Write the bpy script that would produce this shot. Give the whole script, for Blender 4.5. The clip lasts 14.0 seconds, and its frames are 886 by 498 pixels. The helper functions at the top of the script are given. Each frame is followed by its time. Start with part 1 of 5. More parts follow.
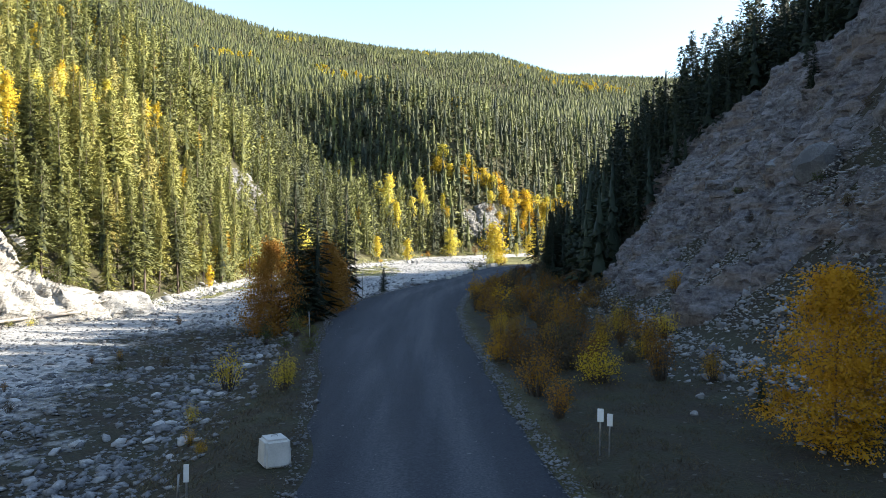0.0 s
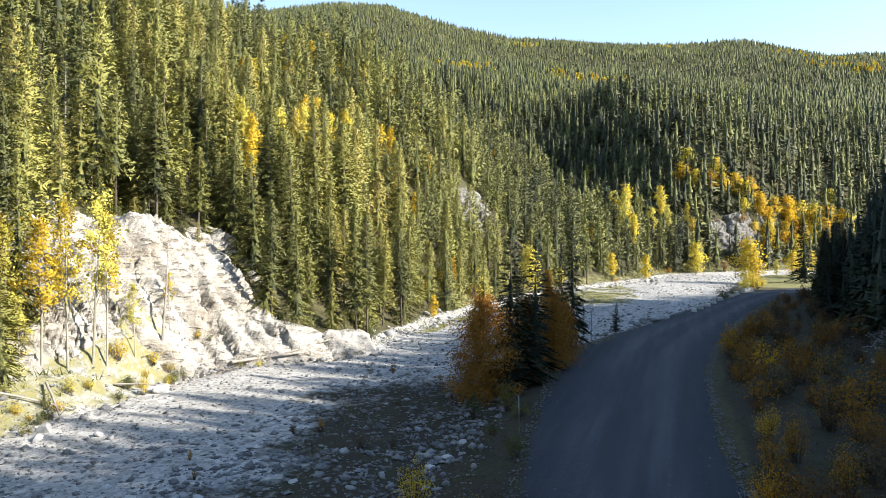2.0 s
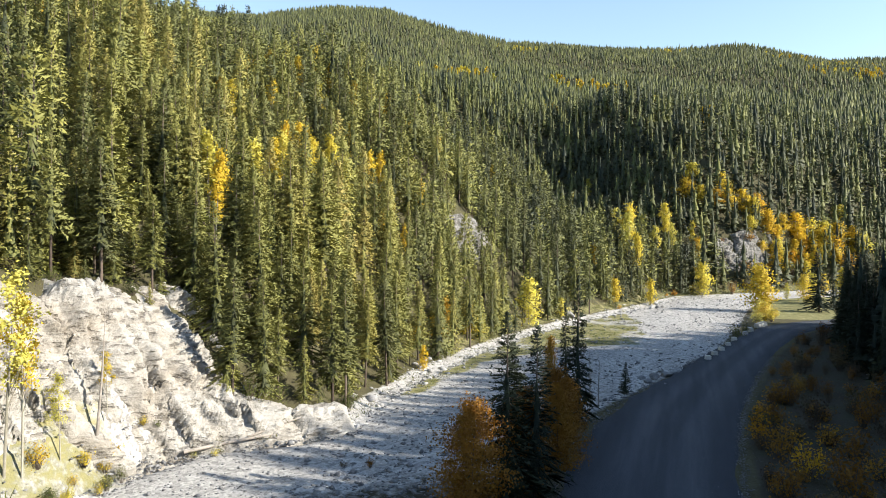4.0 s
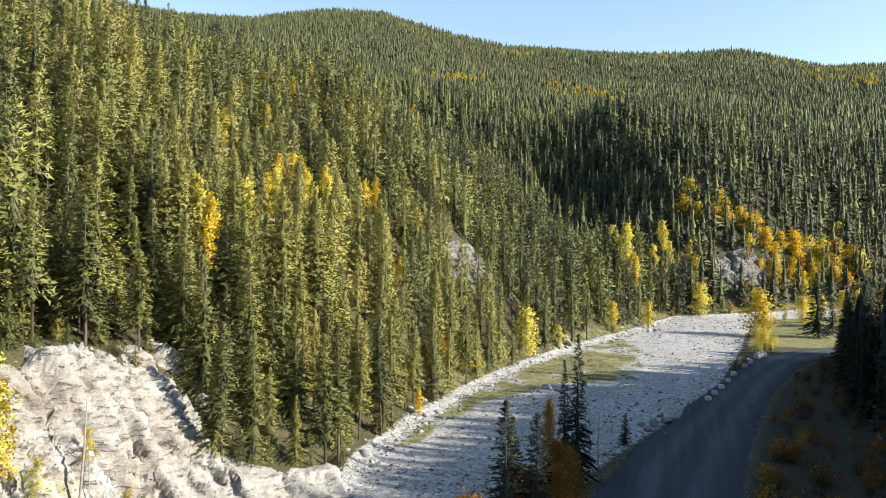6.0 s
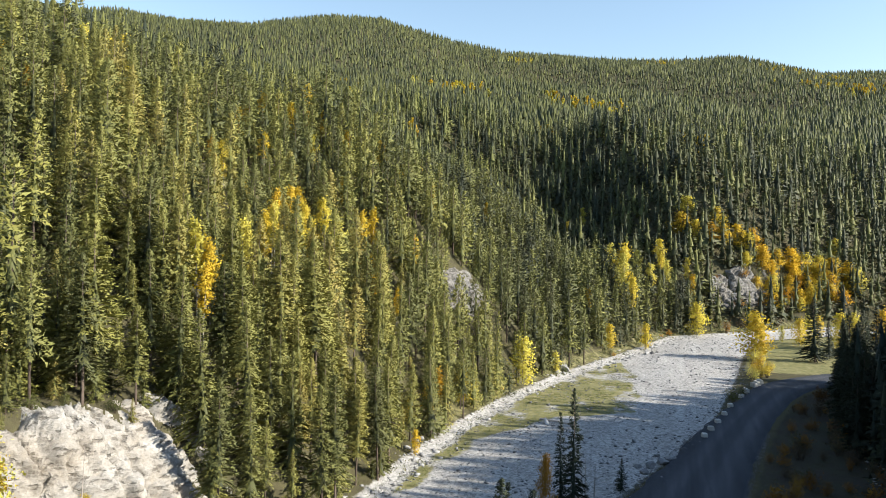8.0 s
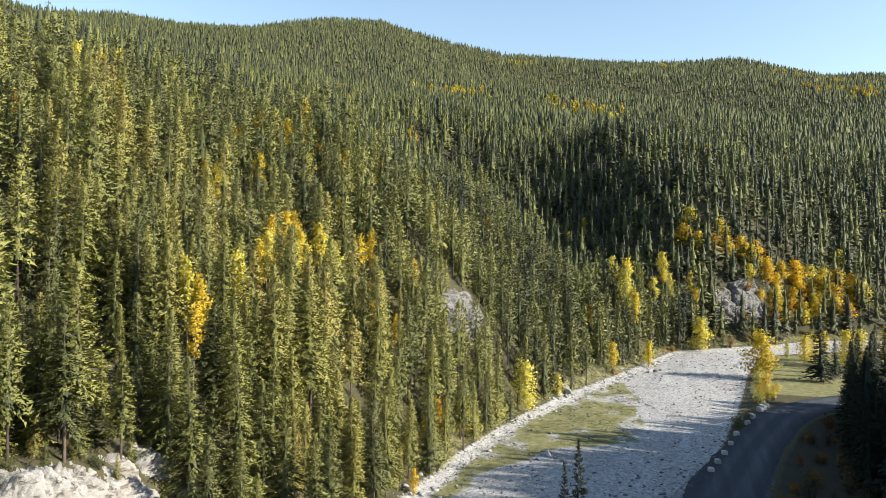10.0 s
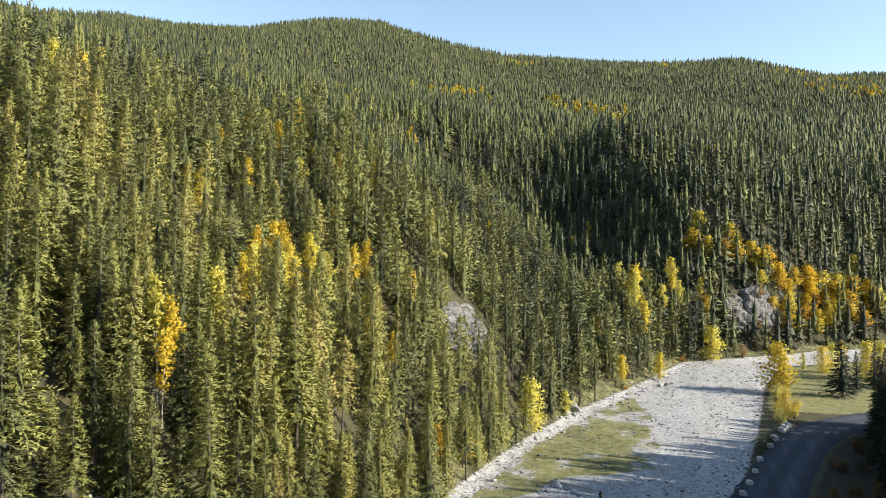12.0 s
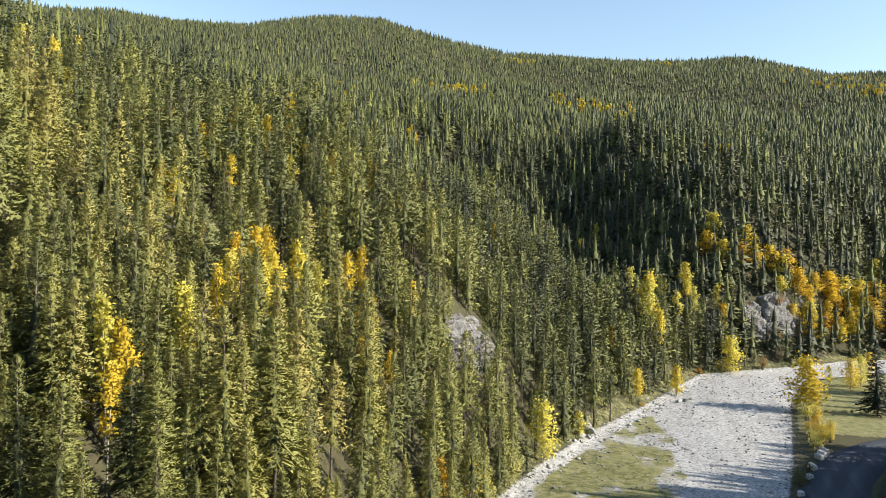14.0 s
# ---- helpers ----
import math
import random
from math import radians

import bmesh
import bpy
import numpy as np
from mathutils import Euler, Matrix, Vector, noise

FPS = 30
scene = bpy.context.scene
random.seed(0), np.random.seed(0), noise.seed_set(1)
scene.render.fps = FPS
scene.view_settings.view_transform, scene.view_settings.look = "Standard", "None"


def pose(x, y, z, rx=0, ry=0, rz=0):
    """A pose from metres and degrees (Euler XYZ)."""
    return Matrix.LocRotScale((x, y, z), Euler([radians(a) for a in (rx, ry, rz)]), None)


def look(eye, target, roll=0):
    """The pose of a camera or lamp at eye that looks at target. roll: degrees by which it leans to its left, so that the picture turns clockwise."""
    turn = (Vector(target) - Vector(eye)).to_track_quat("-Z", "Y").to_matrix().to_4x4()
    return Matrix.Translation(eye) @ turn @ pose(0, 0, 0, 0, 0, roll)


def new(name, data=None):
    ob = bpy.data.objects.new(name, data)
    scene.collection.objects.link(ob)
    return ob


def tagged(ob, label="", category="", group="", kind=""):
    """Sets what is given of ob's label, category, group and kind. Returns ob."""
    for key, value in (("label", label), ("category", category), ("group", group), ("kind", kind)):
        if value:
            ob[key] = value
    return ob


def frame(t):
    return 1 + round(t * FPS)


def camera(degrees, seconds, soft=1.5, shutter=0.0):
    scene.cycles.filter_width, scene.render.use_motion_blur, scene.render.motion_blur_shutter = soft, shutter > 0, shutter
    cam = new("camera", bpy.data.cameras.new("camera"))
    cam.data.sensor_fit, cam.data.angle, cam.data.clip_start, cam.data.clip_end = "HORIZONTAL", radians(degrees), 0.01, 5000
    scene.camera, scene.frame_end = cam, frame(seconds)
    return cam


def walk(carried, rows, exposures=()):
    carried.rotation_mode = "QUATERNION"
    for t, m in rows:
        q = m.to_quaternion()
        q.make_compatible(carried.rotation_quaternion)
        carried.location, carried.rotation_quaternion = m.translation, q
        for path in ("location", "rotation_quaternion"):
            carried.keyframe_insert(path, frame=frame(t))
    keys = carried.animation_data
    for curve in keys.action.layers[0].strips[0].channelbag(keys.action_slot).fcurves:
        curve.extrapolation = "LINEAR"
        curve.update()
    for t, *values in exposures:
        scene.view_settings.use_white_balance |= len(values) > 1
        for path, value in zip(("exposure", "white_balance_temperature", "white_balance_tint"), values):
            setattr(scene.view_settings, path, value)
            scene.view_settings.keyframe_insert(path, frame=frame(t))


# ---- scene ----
cam = camera(66.3, 14.0, 0.9)
METRES, EYE, TILT, LEAN, TURN = 47.0, 5.7, 0.0, 0.0, 0.0
ROWS = [
    (0.0, 0.0, 0.0, 0.0, 0.0, 0.0, -0.0),
    (0.5, -0.0016, 0.0404, 0.0117, 11.19, 0.02, -0.01),
    (1.0, 0.004, 0.0747, 0.0288, 19.6, 0.02, -0.32),
    (1.5, 0.0023, 0.1121, 0.049, 19.72, 0.03, -0.35),
    (2.0, -0.0026, 0.1518, 0.0749, 19.73, 0.08, -0.37),
    (2.5, -0.0095, 0.1935, 0.1015, 19.73, 0.11, -0.39),
    (3.0, -0.0199, 0.2377, 0.128, 19.7, 0.16, -0.41),
    (3.5, -0.0312, 0.2817, 0.1546, 19.68, 0.2, -0.44),
    (6.0, -0.0531, 0.3421, 0.2781, 19.28, 0.28, -0.68),
    (6.5, -0.0525, 0.3413, 0.3002, 19.23, 0.35, -0.74),
    (7.0, -0.0517, 0.3401, 0.3222, 19.2, 0.43, -0.77),
    (7.5, -0.0511, 0.3392, 0.3439, 19.15, 0.51, -0.8),
    (8.0, -0.0503, 0.3383, 0.3659, 19.13, 0.54, -0.81),
    (10.5, -0.0725, 0.4098, 0.4515, 19.17, 0.6, -0.67),
    (11.0, -0.0844, 0.4432, 0.4591, 19.17, 0.61, -0.64),
    (11.5, -0.0974, 0.4804, 0.4666, 19.18, 0.62, -0.63),
    (12.0, -0.1128, 0.5212, 0.4731, 19.17, 0.64, -0.6),
    (12.5, -0.1293, 0.5645, 0.4811, 19.17, 0.61, -0.6),
    (13.0, -0.1472, 0.6108, 0.4886, 19.19, 0.61, -0.65),
    (13.5, -0.1666, 0.6593, 0.4948, 19.19, 0.59, -0.68),
    (14.0, -0.1871, 0.7096, 0.499, 19.2, 0.58, -0.74),
]
EXPOSURES = [(0.0, 1.83), (1.0, 1.7), (2.0, 1.56), (3.5, 1.35), (6.0, 1.2), (10.0, 1.13), (14.0, 1.13)]
walk(cam, [(t, pose(0, 0, EYE, TILT, LEAN, TURN) @ pose(METRES * x, METRES * y, METRES * z, 90 + pitch, roll, yaw)) for t, x, y, z, yaw, pitch, roll in ROWS], EXPOSURES)

# ---- daylight: a low sun from the right, a clear sky ----
SUN_UP, SUN_TURN = 29.0, 1.0
world = bpy.data.worlds.new("world")
scene.world = world
world.use_nodes = True
sky = world.node_tree.nodes.new("ShaderNodeTexSky")
sky.sky_type, sky.sun_disc = "NISHITA", False
sky.sun_elevation, sky.sun_rotation = radians(SUN_UP), radians(90 - SUN_TURN)
sky.altitude, sky.air_density, sky.dust_density, sky.ozone_density = 1600, 1.6, 0.8, 1.0
back = world.node_tree.nodes["Background"]
world.node_tree.links.new(sky.outputs["Color"], back.inputs["Color"])
back.inputs["Strength"].default_value = 0.107
sun = new("sun", bpy.data.lights.new("sun", "SUN"))
sun.data.energy, sun.data.angle, sun.data.color = 5.0, radians(0.55), (1.0, 0.92, 0.78)
toward = Vector((math.cos(radians(SUN_UP)) * math.cos(radians(SUN_TURN)), math.cos(radians(SUN_UP)) * math.sin(radians(SUN_TURN)), math.sin(radians(SUN_UP))))
sun.matrix_world = look(toward * 300, (0, 0, 0))


# ---- materials ----
def nodes_of(name):
    m = bpy.data.materials.new(name)
    m.use_nodes = True
    t = m.node_tree
    return m, t, t.nodes["Principled BSDF"]


def put(t, kind, **inputs):
    n = t.nodes.new(kind)
    for key, value in inputs.items():
        n.inputs[key.replace("_", " ")].default_value = value
    return n


def grain(t, where, scale, detail=6.0, roughness=0.6, stretch=None):
    n = put(t, "ShaderNodeTexNoise", Scale=scale, Detail=detail, Roughness=roughness)
    if stretch:
        mp = t.nodes.new("ShaderNodeMapping")
        mp.inputs["Scale"].default_value = stretch[:3]
        mp.inputs["Rotation"].default_value = [radians(a) for a in stretch[3:]]
        t.links.new(where, mp.inputs["Vector"])
        where = mp.outputs["Vector"]
    t.links.new(where, n.inputs["Vector"])
    return n.outputs["Fac"]


def ramp(t, fac, stops):
    n = t.nodes.new("ShaderNodeValToRGB")
    n.color_ramp.elements[0].position, n.color_ramp.elements[0].color = stops[0][0], (*stops[0][1], 1)
    n.color_ramp.elements[1].position, n.color_ramp.elements[1].color = stops[-1][0], (*stops[-1][1], 1)
    for at, col in stops[1:-1]:
        n.color_ramp.elements.new(at).color = (*col, 1)
    t.links.new(fac, n.inputs["Fac"])
    return n.outputs["Color"]


def blend(t, fac, a, b, how="MIX"):
    n = t.nodes.new("ShaderNodeMix")
    n.data_type, n.blend_type = "RGBA", how
    for value, slot in ((fac, n.inputs[0]), (a, n.inputs[6]), (b, n.inputs[7])):
        if isinstance(value, (int, float)):
            slot.default_value = value
        elif isinstance(value, tuple):
            slot.default_value = (*value, 1)
        else:
            t.links.new(value, slot)
    return n.outputs[2]


def sums(t, how, a, b, c=None):
    n = t.nodes.new("ShaderNodeMath")
    n.operation = how
    for value, slot in zip((a, b, c), n.inputs):
        if isinstance(value, (int, float)):
            slot.default_value = value
        elif value is not None:
            t.links.new(value, slot)
    return n.outputs[0]


def relief(t, bsdf, height, strength, distance):
    n = put(t, "ShaderNodeBump", Strength=strength, Distance=distance)
    t.links.new(height, n.inputs["Height"])
    t.links.new(n.outputs["Normal"], bsdf.inputs["Normal"])


def place_of(t):
    return t.nodes.new("ShaderNodeNewGeometry").outputs["Position"]


def attribute(t, name):
    n = t.nodes.new("ShaderNodeAttribute")
    n.attribute_name = name
    return n.outputs["Fac"]


def plain(name, stops, scale=3.0, fine=30.0, roughness=0.85, bump_by=0.5, bump_size=0.05, metal=0.0, local=False, stretch=None):
    """A surface with variation at two scales."""
    m, t, b = nodes_of(name)
    where = t.nodes.new("ShaderNodeTexCoord").outputs["Object"] if local else place_of(t)
    large, small = grain(t, where, scale, 4, stretch=stretch), grain(t, where, fine, 6, stretch=stretch)
    rnd = t.nodes.new("ShaderNodeObjectInfo").outputs["Random"]
    fac = sums(t, "ADD", sums(t, "MULTIPLY", large, 0.6), sums(t, "MULTIPLY", small, 0.4))
    fac = sums(t, "ADD", fac, sums(t, "MULTIPLY_ADD", rnd, 0.3, -0.15))
    t.links.new(ramp(t, fac, stops), b.inputs["Base Color"])
    b.inputs["Roughness"].default_value, b.inputs["Metallic"].default_value = roughness, metal
    b.inputs["Specular IOR Level"].default_value = 0.25
    relief(t, b, fac, bump_by, bump_size)
    return m


def leafy(name, stops, glow=0.25, rough_by=0.6):
    """Foliage: the colour changes from plant to plant and from spray to spray, and light comes through."""
    m, t, b = nodes_of(name)
    geo = t.nodes.new("ShaderNodeNewGeometry")
    rnd = t.nodes.new("ShaderNodeObjectInfo").outputs["Random"]
    each = sums(t, "ADD", sums(t, "MULTIPLY", rnd, attribute(t, "own")), attribute(t, "tint"))
    fac = sums(t, "ADD", sums(t, "MULTIPLY", each, 0.85), sums(t, "MULTIPLY", geo.outputs["Random Per Island"], 0.15))
    large = grain(t, geo.outputs["Position"], 0.03, 3)
    col = ramp(t, fac, stops)
    col = blend(t, sums(t, "MULTIPLY_ADD", large, 1.6, -0.5), blend(t, 0.35, col, (0.3, 0.45, 0.5), "MULTIPLY"), col)
    t.links.new(col, b.inputs["Base Color"])
    b.inputs["Roughness"].default_value, b.inputs["Specular IOR Level"].default_value = rough_by, 0.2
    thin = t.nodes.new("ShaderNodeBsdfTranslucent")
    t.links.new(col, thin.inputs["Color"])
    mix = t.nodes.new("ShaderNodeMixShader")
    mix.inputs[0].default_value = glow
    t.links.new(b.outputs[0], mix.inputs[1])
    t.links.new(thin.outputs[0], mix.inputs[2])
    t.links.new(mix.outputs[0], t.nodes["Material Output"].inputs["Surface"])
    return m


def ground_material():
    m, t, b = nodes_of("ground")
    p = place_of(t)
    big, mid, fine = grain(t, p, 0.12, 4), grain(t, p, 1.1, 6), grain(t, p, 9, 6, 0.7)
    cells = put(t, "ShaderNodeTexVoronoi", Scale=3.2)
    t.links.new(p, cells.inputs["Vector"])
    pebbles = put(t, "ShaderNodeTexVoronoi", Scale=9.0)
    t.links.new(p, pebbles.inputs["Vector"])
    litter = ramp(t, mid, [(0.3, (0.028, 0.026, 0.014)), (0.5, (0.052, 0.048, 0.022)), (0.7, (0.07, 0.07, 0.028))])
    litter = blend(t, sums(t, "MULTIPLY", fine, 0.6), litter, (0.085, 0.078, 0.042))
    stone = ramp(t, pebbles.outputs["Color"], [(0.1, (0.18, 0.18, 0.185)), (0.5, (0.41, 0.41, 0.41)), (0.9, (0.66, 0.655, 0.64))])
    stone = blend(t, sums(t, "MULTIPLY", mid, 0.35), stone, (0.33, 0.31, 0.28))
    cob = ramp(t, cells.outputs["Color"], [(0.15, (0.17, 0.17, 0.175)), (0.5, (0.41, 0.41, 0.41)), (0.9, (0.67, 0.665, 0.65))])
    stone = blend(t, 0.5, stone, cob)
    flow = grain(t, p, 0.35, 5, 0.6, stretch=(1.3, 0.12, 1, 0, 0, -8))
    stone = blend(t, sums(t, "MULTIPLY_ADD", flow, 1.8, -0.55), blend(t, 0.5, stone, (0.5, 0.49, 0.47), "MULTIPLY"), stone)
    earth = blend(t, fine, (0.017, 0.014, 0.01), (0.048, 0.038, 0.028))
    earth = blend(t, sums(t, "MULTIPLY_ADD", grain(t, p, 0.5, 5), 2.6, -0.95), earth, blend(t, fine, (0.02, 0.024, 0.011), (0.05, 0.055, 0.027)))
    earth = blend(t, ramp(t, pebbles.outputs["Color"], [(0.9, (0, 0, 0)), (0.95, (0.22, 0.22, 0.22))]), earth, stone)
    turf = ramp(t, mid, [(0.3, (0.11, 0.12, 0.045)), (0.55, (0.2, 0.19, 0.08)), (0.75, (0.3, 0.27, 0.16))])

    def edge(name, low, high):
        broken = sums(t, "ADD", attribute(t, name), sums(t, "MULTIPLY_ADD", mid, 0.7, -0.35))
        n = t.nodes.new("ShaderNodeMapRange")
        n.inputs["From Min"].default_value, n.inputs["From Max"].default_value = low, high
        t.links.new(broken, n.inputs["Value"])
        return n.outputs["Result"]
    col = blend(t, edge("gravel", 0.4, 0.6), litter, stone)
    col = blend(t, edge("soil", 0.4, 0.6), col, earth)
    col = blend(t, edge("turf", 0.4, 0.6), col, turf)
    col = blend(t, sums(t, "MULTIPLY", big, 0.25), col, (0.1, 0.09, 0.08))
    t.links.new(col, b.inputs["Base Color"])
    b.inputs["Roughness"].default_value, b.inputs["Specular IOR Level"].default_value = 0.95, 0.15
    height = sums(t, "ADD", sums(t, "MULTIPLY", cells.outputs["Distance"], -0.4), sums(t, "ADD", mid, sums(t, "MULTIPLY", pebbles.outputs["Distance"], -0.5)))
    relief(t, b, height, 0.6, 0.12)
    return m


def road_material():
    m, t, b = nodes_of("gravel_road")
    p, across = place_of(t), attribute(t, "across")
    big, fine = grain(t, p, 0.25, 5), grain(t, p, 14, 7, 0.75)
    streak = grain(t, p, 0.6, 4, stretch=(1.6, 0.09, 1, 0, 0, 4))
    peb = put(t, "ShaderNodeTexVoronoi", Scale=16.0)
    t.links.new(p, peb.inputs["Vector"])
    rut = t.nodes.new("ShaderNodeFloatCurve")
    c = rut.mapping.curves[0]
    for at, v in ((0.12, 0.25), (0.24, 0.75), (0.34, 0.9), (0.44, 0.5), (0.56, 0.55), (0.66, 0.95), (0.78, 0.7), (0.9, 0.2)):
        c.points.new(at, v)
    c.points[0].location, c.points[-1].location = (0, 0.15), (1, 0.1)
    rut.mapping.update()
    t.links.new(across, rut.inputs["Value"])
    fac = sums(t, "ADD", sums(t, "MULTIPLY", rut.outputs[0], 0.32), sums(t, "MULTIPLY", streak, 0.6))
    fac = sums(t, "ADD", fac, sums(t, "MULTIPLY_ADD", fine, 1.3, -0.67))
    col = ramp(t, fac, [(0.2, (0.02, 0.024, 0.033)), (0.5, (0.043, 0.049, 0.061)), (0.8, (0.115, 0.122, 0.135))])
    col = blend(t, sums(t, "MULTIPLY", big, 0.4), col, (0.062, 0.067, 0.078))
    t.links.new(col, b.inputs["Base Color"])
    b.inputs["Roughness"].default_value, b.inputs["Specular IOR Level"].default_value = 0.9, 0.2
    relief(t, b, sums(t, "ADD", fine, sums(t, "MULTIPLY", peb.outputs["Distance"], -0.6)), 0.8, 0.05)
    return m


def rock_material(name, stops, stain, tilt, band=None, thin=2.0, strength=0.9, depth=0.25):
    """Layered rock with bedding, cracks and stains."""
    m, t, b = nodes_of(name)
    p = place_of(t)
    beds = grain(t, p, 0.9, 8, 0.65, stretch=(0.5, 0.5, thin, *tilt))
    blot, fine = grain(t, p, 0.28, 4), grain(t, p, 5.0, 8, 0.7)
    fac = sums(t, "ADD", sums(t, "MULTIPLY", beds, 0.55), sums(t, "MULTIPLY", fine, 0.45))
    col = ramp(t, fac, stops)
    col = blend(t, sums(t, "MULTIPLY_ADD", blot, 2.4, -1.05), col, blend(t, 0.75, col, stain, "MULTIPLY"))
    if band:
        broad = t.nodes.new("ShaderNodeMapRange")
        broad.inputs["From Min"].default_value, broad.inputs["From Max"].default_value = 0.52, 0.62
        t.links.new(grain(t, p, 0.5, 5, 0.6, stretch=(0.16, 0.16, 1.0, *tilt)), broad.inputs["Value"])
        col = blend(t, sums(t, "MULTIPLY", broad.outputs["Result"], 0.45), col, blend(t, fine, tuple(0.5 * c for c in band), band))
    seams = grain(t, p, 1.5, 5, 0.55, stretch=(0.7, 0.7, 1.9, tilt[0] + 38, tilt[1] + 24, 0))
    open_seam = t.nodes.new("ShaderNodeMapRange")
    open_seam.inputs["From Min"].default_value, open_seam.inputs["From Max"].default_value = 0.36, 0.43
    t.links.new(seams, open_seam.inputs["Value"])
    col = blend(t, open_seam.outputs["Result"], blend(t, 0.48, col, (0.28, 0.25, 0.22), "MULTIPLY"), col)
    t.links.new(col, b.inputs["Base Color"])
    b.inputs["Roughness"].default_value, b.inputs["Specular IOR Level"].default_value = 0.9, 0.2
    height = sums(t, "ADD", sums(t, "MULTIPLY", beds, 1.4), sums(t, "ADD", sums(t, "MULTIPLY", fine, 0.7), sums(t, "MULTIPLY", open_seam.outputs["Result"], 0.8)))
    relief(t, b, height, strength, depth)
    return m


GROUND, ROAD = ground_material(), road_material()
PALE_ROCK = rock_material("pale_limestone", [(0.25, (0.12, 0.11, 0.095)), (0.45, (0.31, 0.298, 0.277)), (0.72, (0.5, 0.49, 0.47))], (0.66, 0.56, 0.44), (48, 32, 0), None, 1.9, 0.85, 0.22)
GREY_ROCK = rock_material("grey_rock", [(0.32, (0.045, 0.042, 0.047)), (0.46, (0.135, 0.129, 0.137)), (0.6, (0.25, 0.244, 0.256)), (0.75, (0.41, 0.406, 0.418))], (0.8, 0.62, 0.55), (0, 12, 0), (0.26, 0.18, 0.115))
FAR_ROCK = rock_material("grey_cliff", [(0.3, (0.06, 0.057, 0.053)), (0.5, (0.18, 0.176, 0.17)), (0.7, (0.35, 0.344, 0.337))], (0.6, 0.52, 0.42), (0, -10, 0))
STONE = plain("river_stone", [(0.3, (0.1, 0.102, 0.11)), (0.5, (0.25, 0.252, 0.258)), (0.7, (0.48, 0.478, 0.474))], 0.9, 12, 0.85, 0.6, 0.04)
TALUS = plain("scree_stone", [(0.3, (0.085, 0.087, 0.094)), (0.5, (0.17, 0.172, 0.178)), (0.7, (0.33, 0.33, 0.332))], 0.8, 10, 0.9, 0.6, 0.04)
BARK = plain("conifer_bark", [(0.3, (0.045, 0.034, 0.027)), (0.7, (0.12, 0.095, 0.078))], 2, 20, 0.95, 0.7, 0.03)
PALE_BARK = plain("aspen_bark", [(0.3, (0.17, 0.16, 0.125)), (0.7, (0.33, 0.31, 0.26))], 2, 20, 0.85, 0.4, 0.02)
DEAD_WOOD = plain("dead_wood", [(0.3, (0.2, 0.18, 0.16)), (0.7, (0.42, 0.39, 0.36))], 2, 25, 0.9, 0.6, 0.02)
CONCRETE = plain("concrete", [(0.3, (0.36, 0.35, 0.33)), (0.7, (0.58, 0.57, 0.54))], 1.5, 22, 0.9, 0.4, 0.02, local=True)
WHITE = plain("white_sheet_metal", [(0.3, (0.66, 0.66, 0.65)), (0.7, (0.8, 0.8, 0.79))], 3, 30, 0.5, 0.1, 0.005, local=True)
STEEL = plain("galvanised_steel", [(0.3, (0.2, 0.2, 0.2)), (0.7, (0.36, 0.36, 0.36))], 3, 30, 0.45, 0.1, 0.005, 0.8, local=True)
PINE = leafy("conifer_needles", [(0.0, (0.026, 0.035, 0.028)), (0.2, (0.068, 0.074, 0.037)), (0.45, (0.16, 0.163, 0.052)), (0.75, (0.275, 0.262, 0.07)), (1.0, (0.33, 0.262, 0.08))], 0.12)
# darker than pine by kind, and darker still to stand in for shade
SHADED_SPRUCE = leafy("shaded_spruce_needles", [(0.0, (0.016, 0.026, 0.02)), (0.5, (0.03, 0.042, 0.026)), (1.0, (0.055, 0.066, 0.034))], 0.1)
GOLD = leafy("golden_leaves", [(0.0, (0.58, 0.36, 0.03)), (0.35, (0.64, 0.45, 0.04)), (0.7, (0.68, 0.56, 0.08)), (1.0, (0.62, 0.57, 0.16))], 0.4)
OCHRE = leafy("ochre_leaves", [(0.0, (0.42, 0.17, 0.015)), (0.4, (0.62, 0.3, 0.015)), (0.75, (0.7, 0.38, 0.02)), (1.0, (0.6, 0.4, 0.04))], 0.35)
COPPER = leafy("copper_leaves", [(0.0, (0.56, 0.29, 0.02)), (0.5, (0.72, 0.45, 0.03)), (1.0, (0.78, 0.56, 0.05))], 0.38)
AMBER = leafy("orange_leaves", [(0.0, (0.16, 0.075, 0.02)), (0.5, (0.33, 0.15, 0.022)), (1.0, (0.48, 0.27, 0.035))], 0.3)
RUSSET = leafy("russet_leaves", [(0.0, (0.16, 0.075, 0.02)), (0.5, (0.34, 0.16, 0.022)), (1.0, (0.5, 0.28, 0.035))], 0.3)
BRUSH = leafy("dry_brush", [(0.0, (0.06, 0.042, 0.028)), (0.4, (0.105, 0.075, 0.045)), (0.75, (0.15, 0.115, 0.06)), (1.0, (0.09, 0.1, 0.04))], 0.2)
GREEN = leafy("green_shrub", [(0.0, (0.05, 0.07, 0.02)), (0.6, (0.12, 0.13, 0.03)), (1.0, (0.25, 0.22, 0.05))], 0.25)


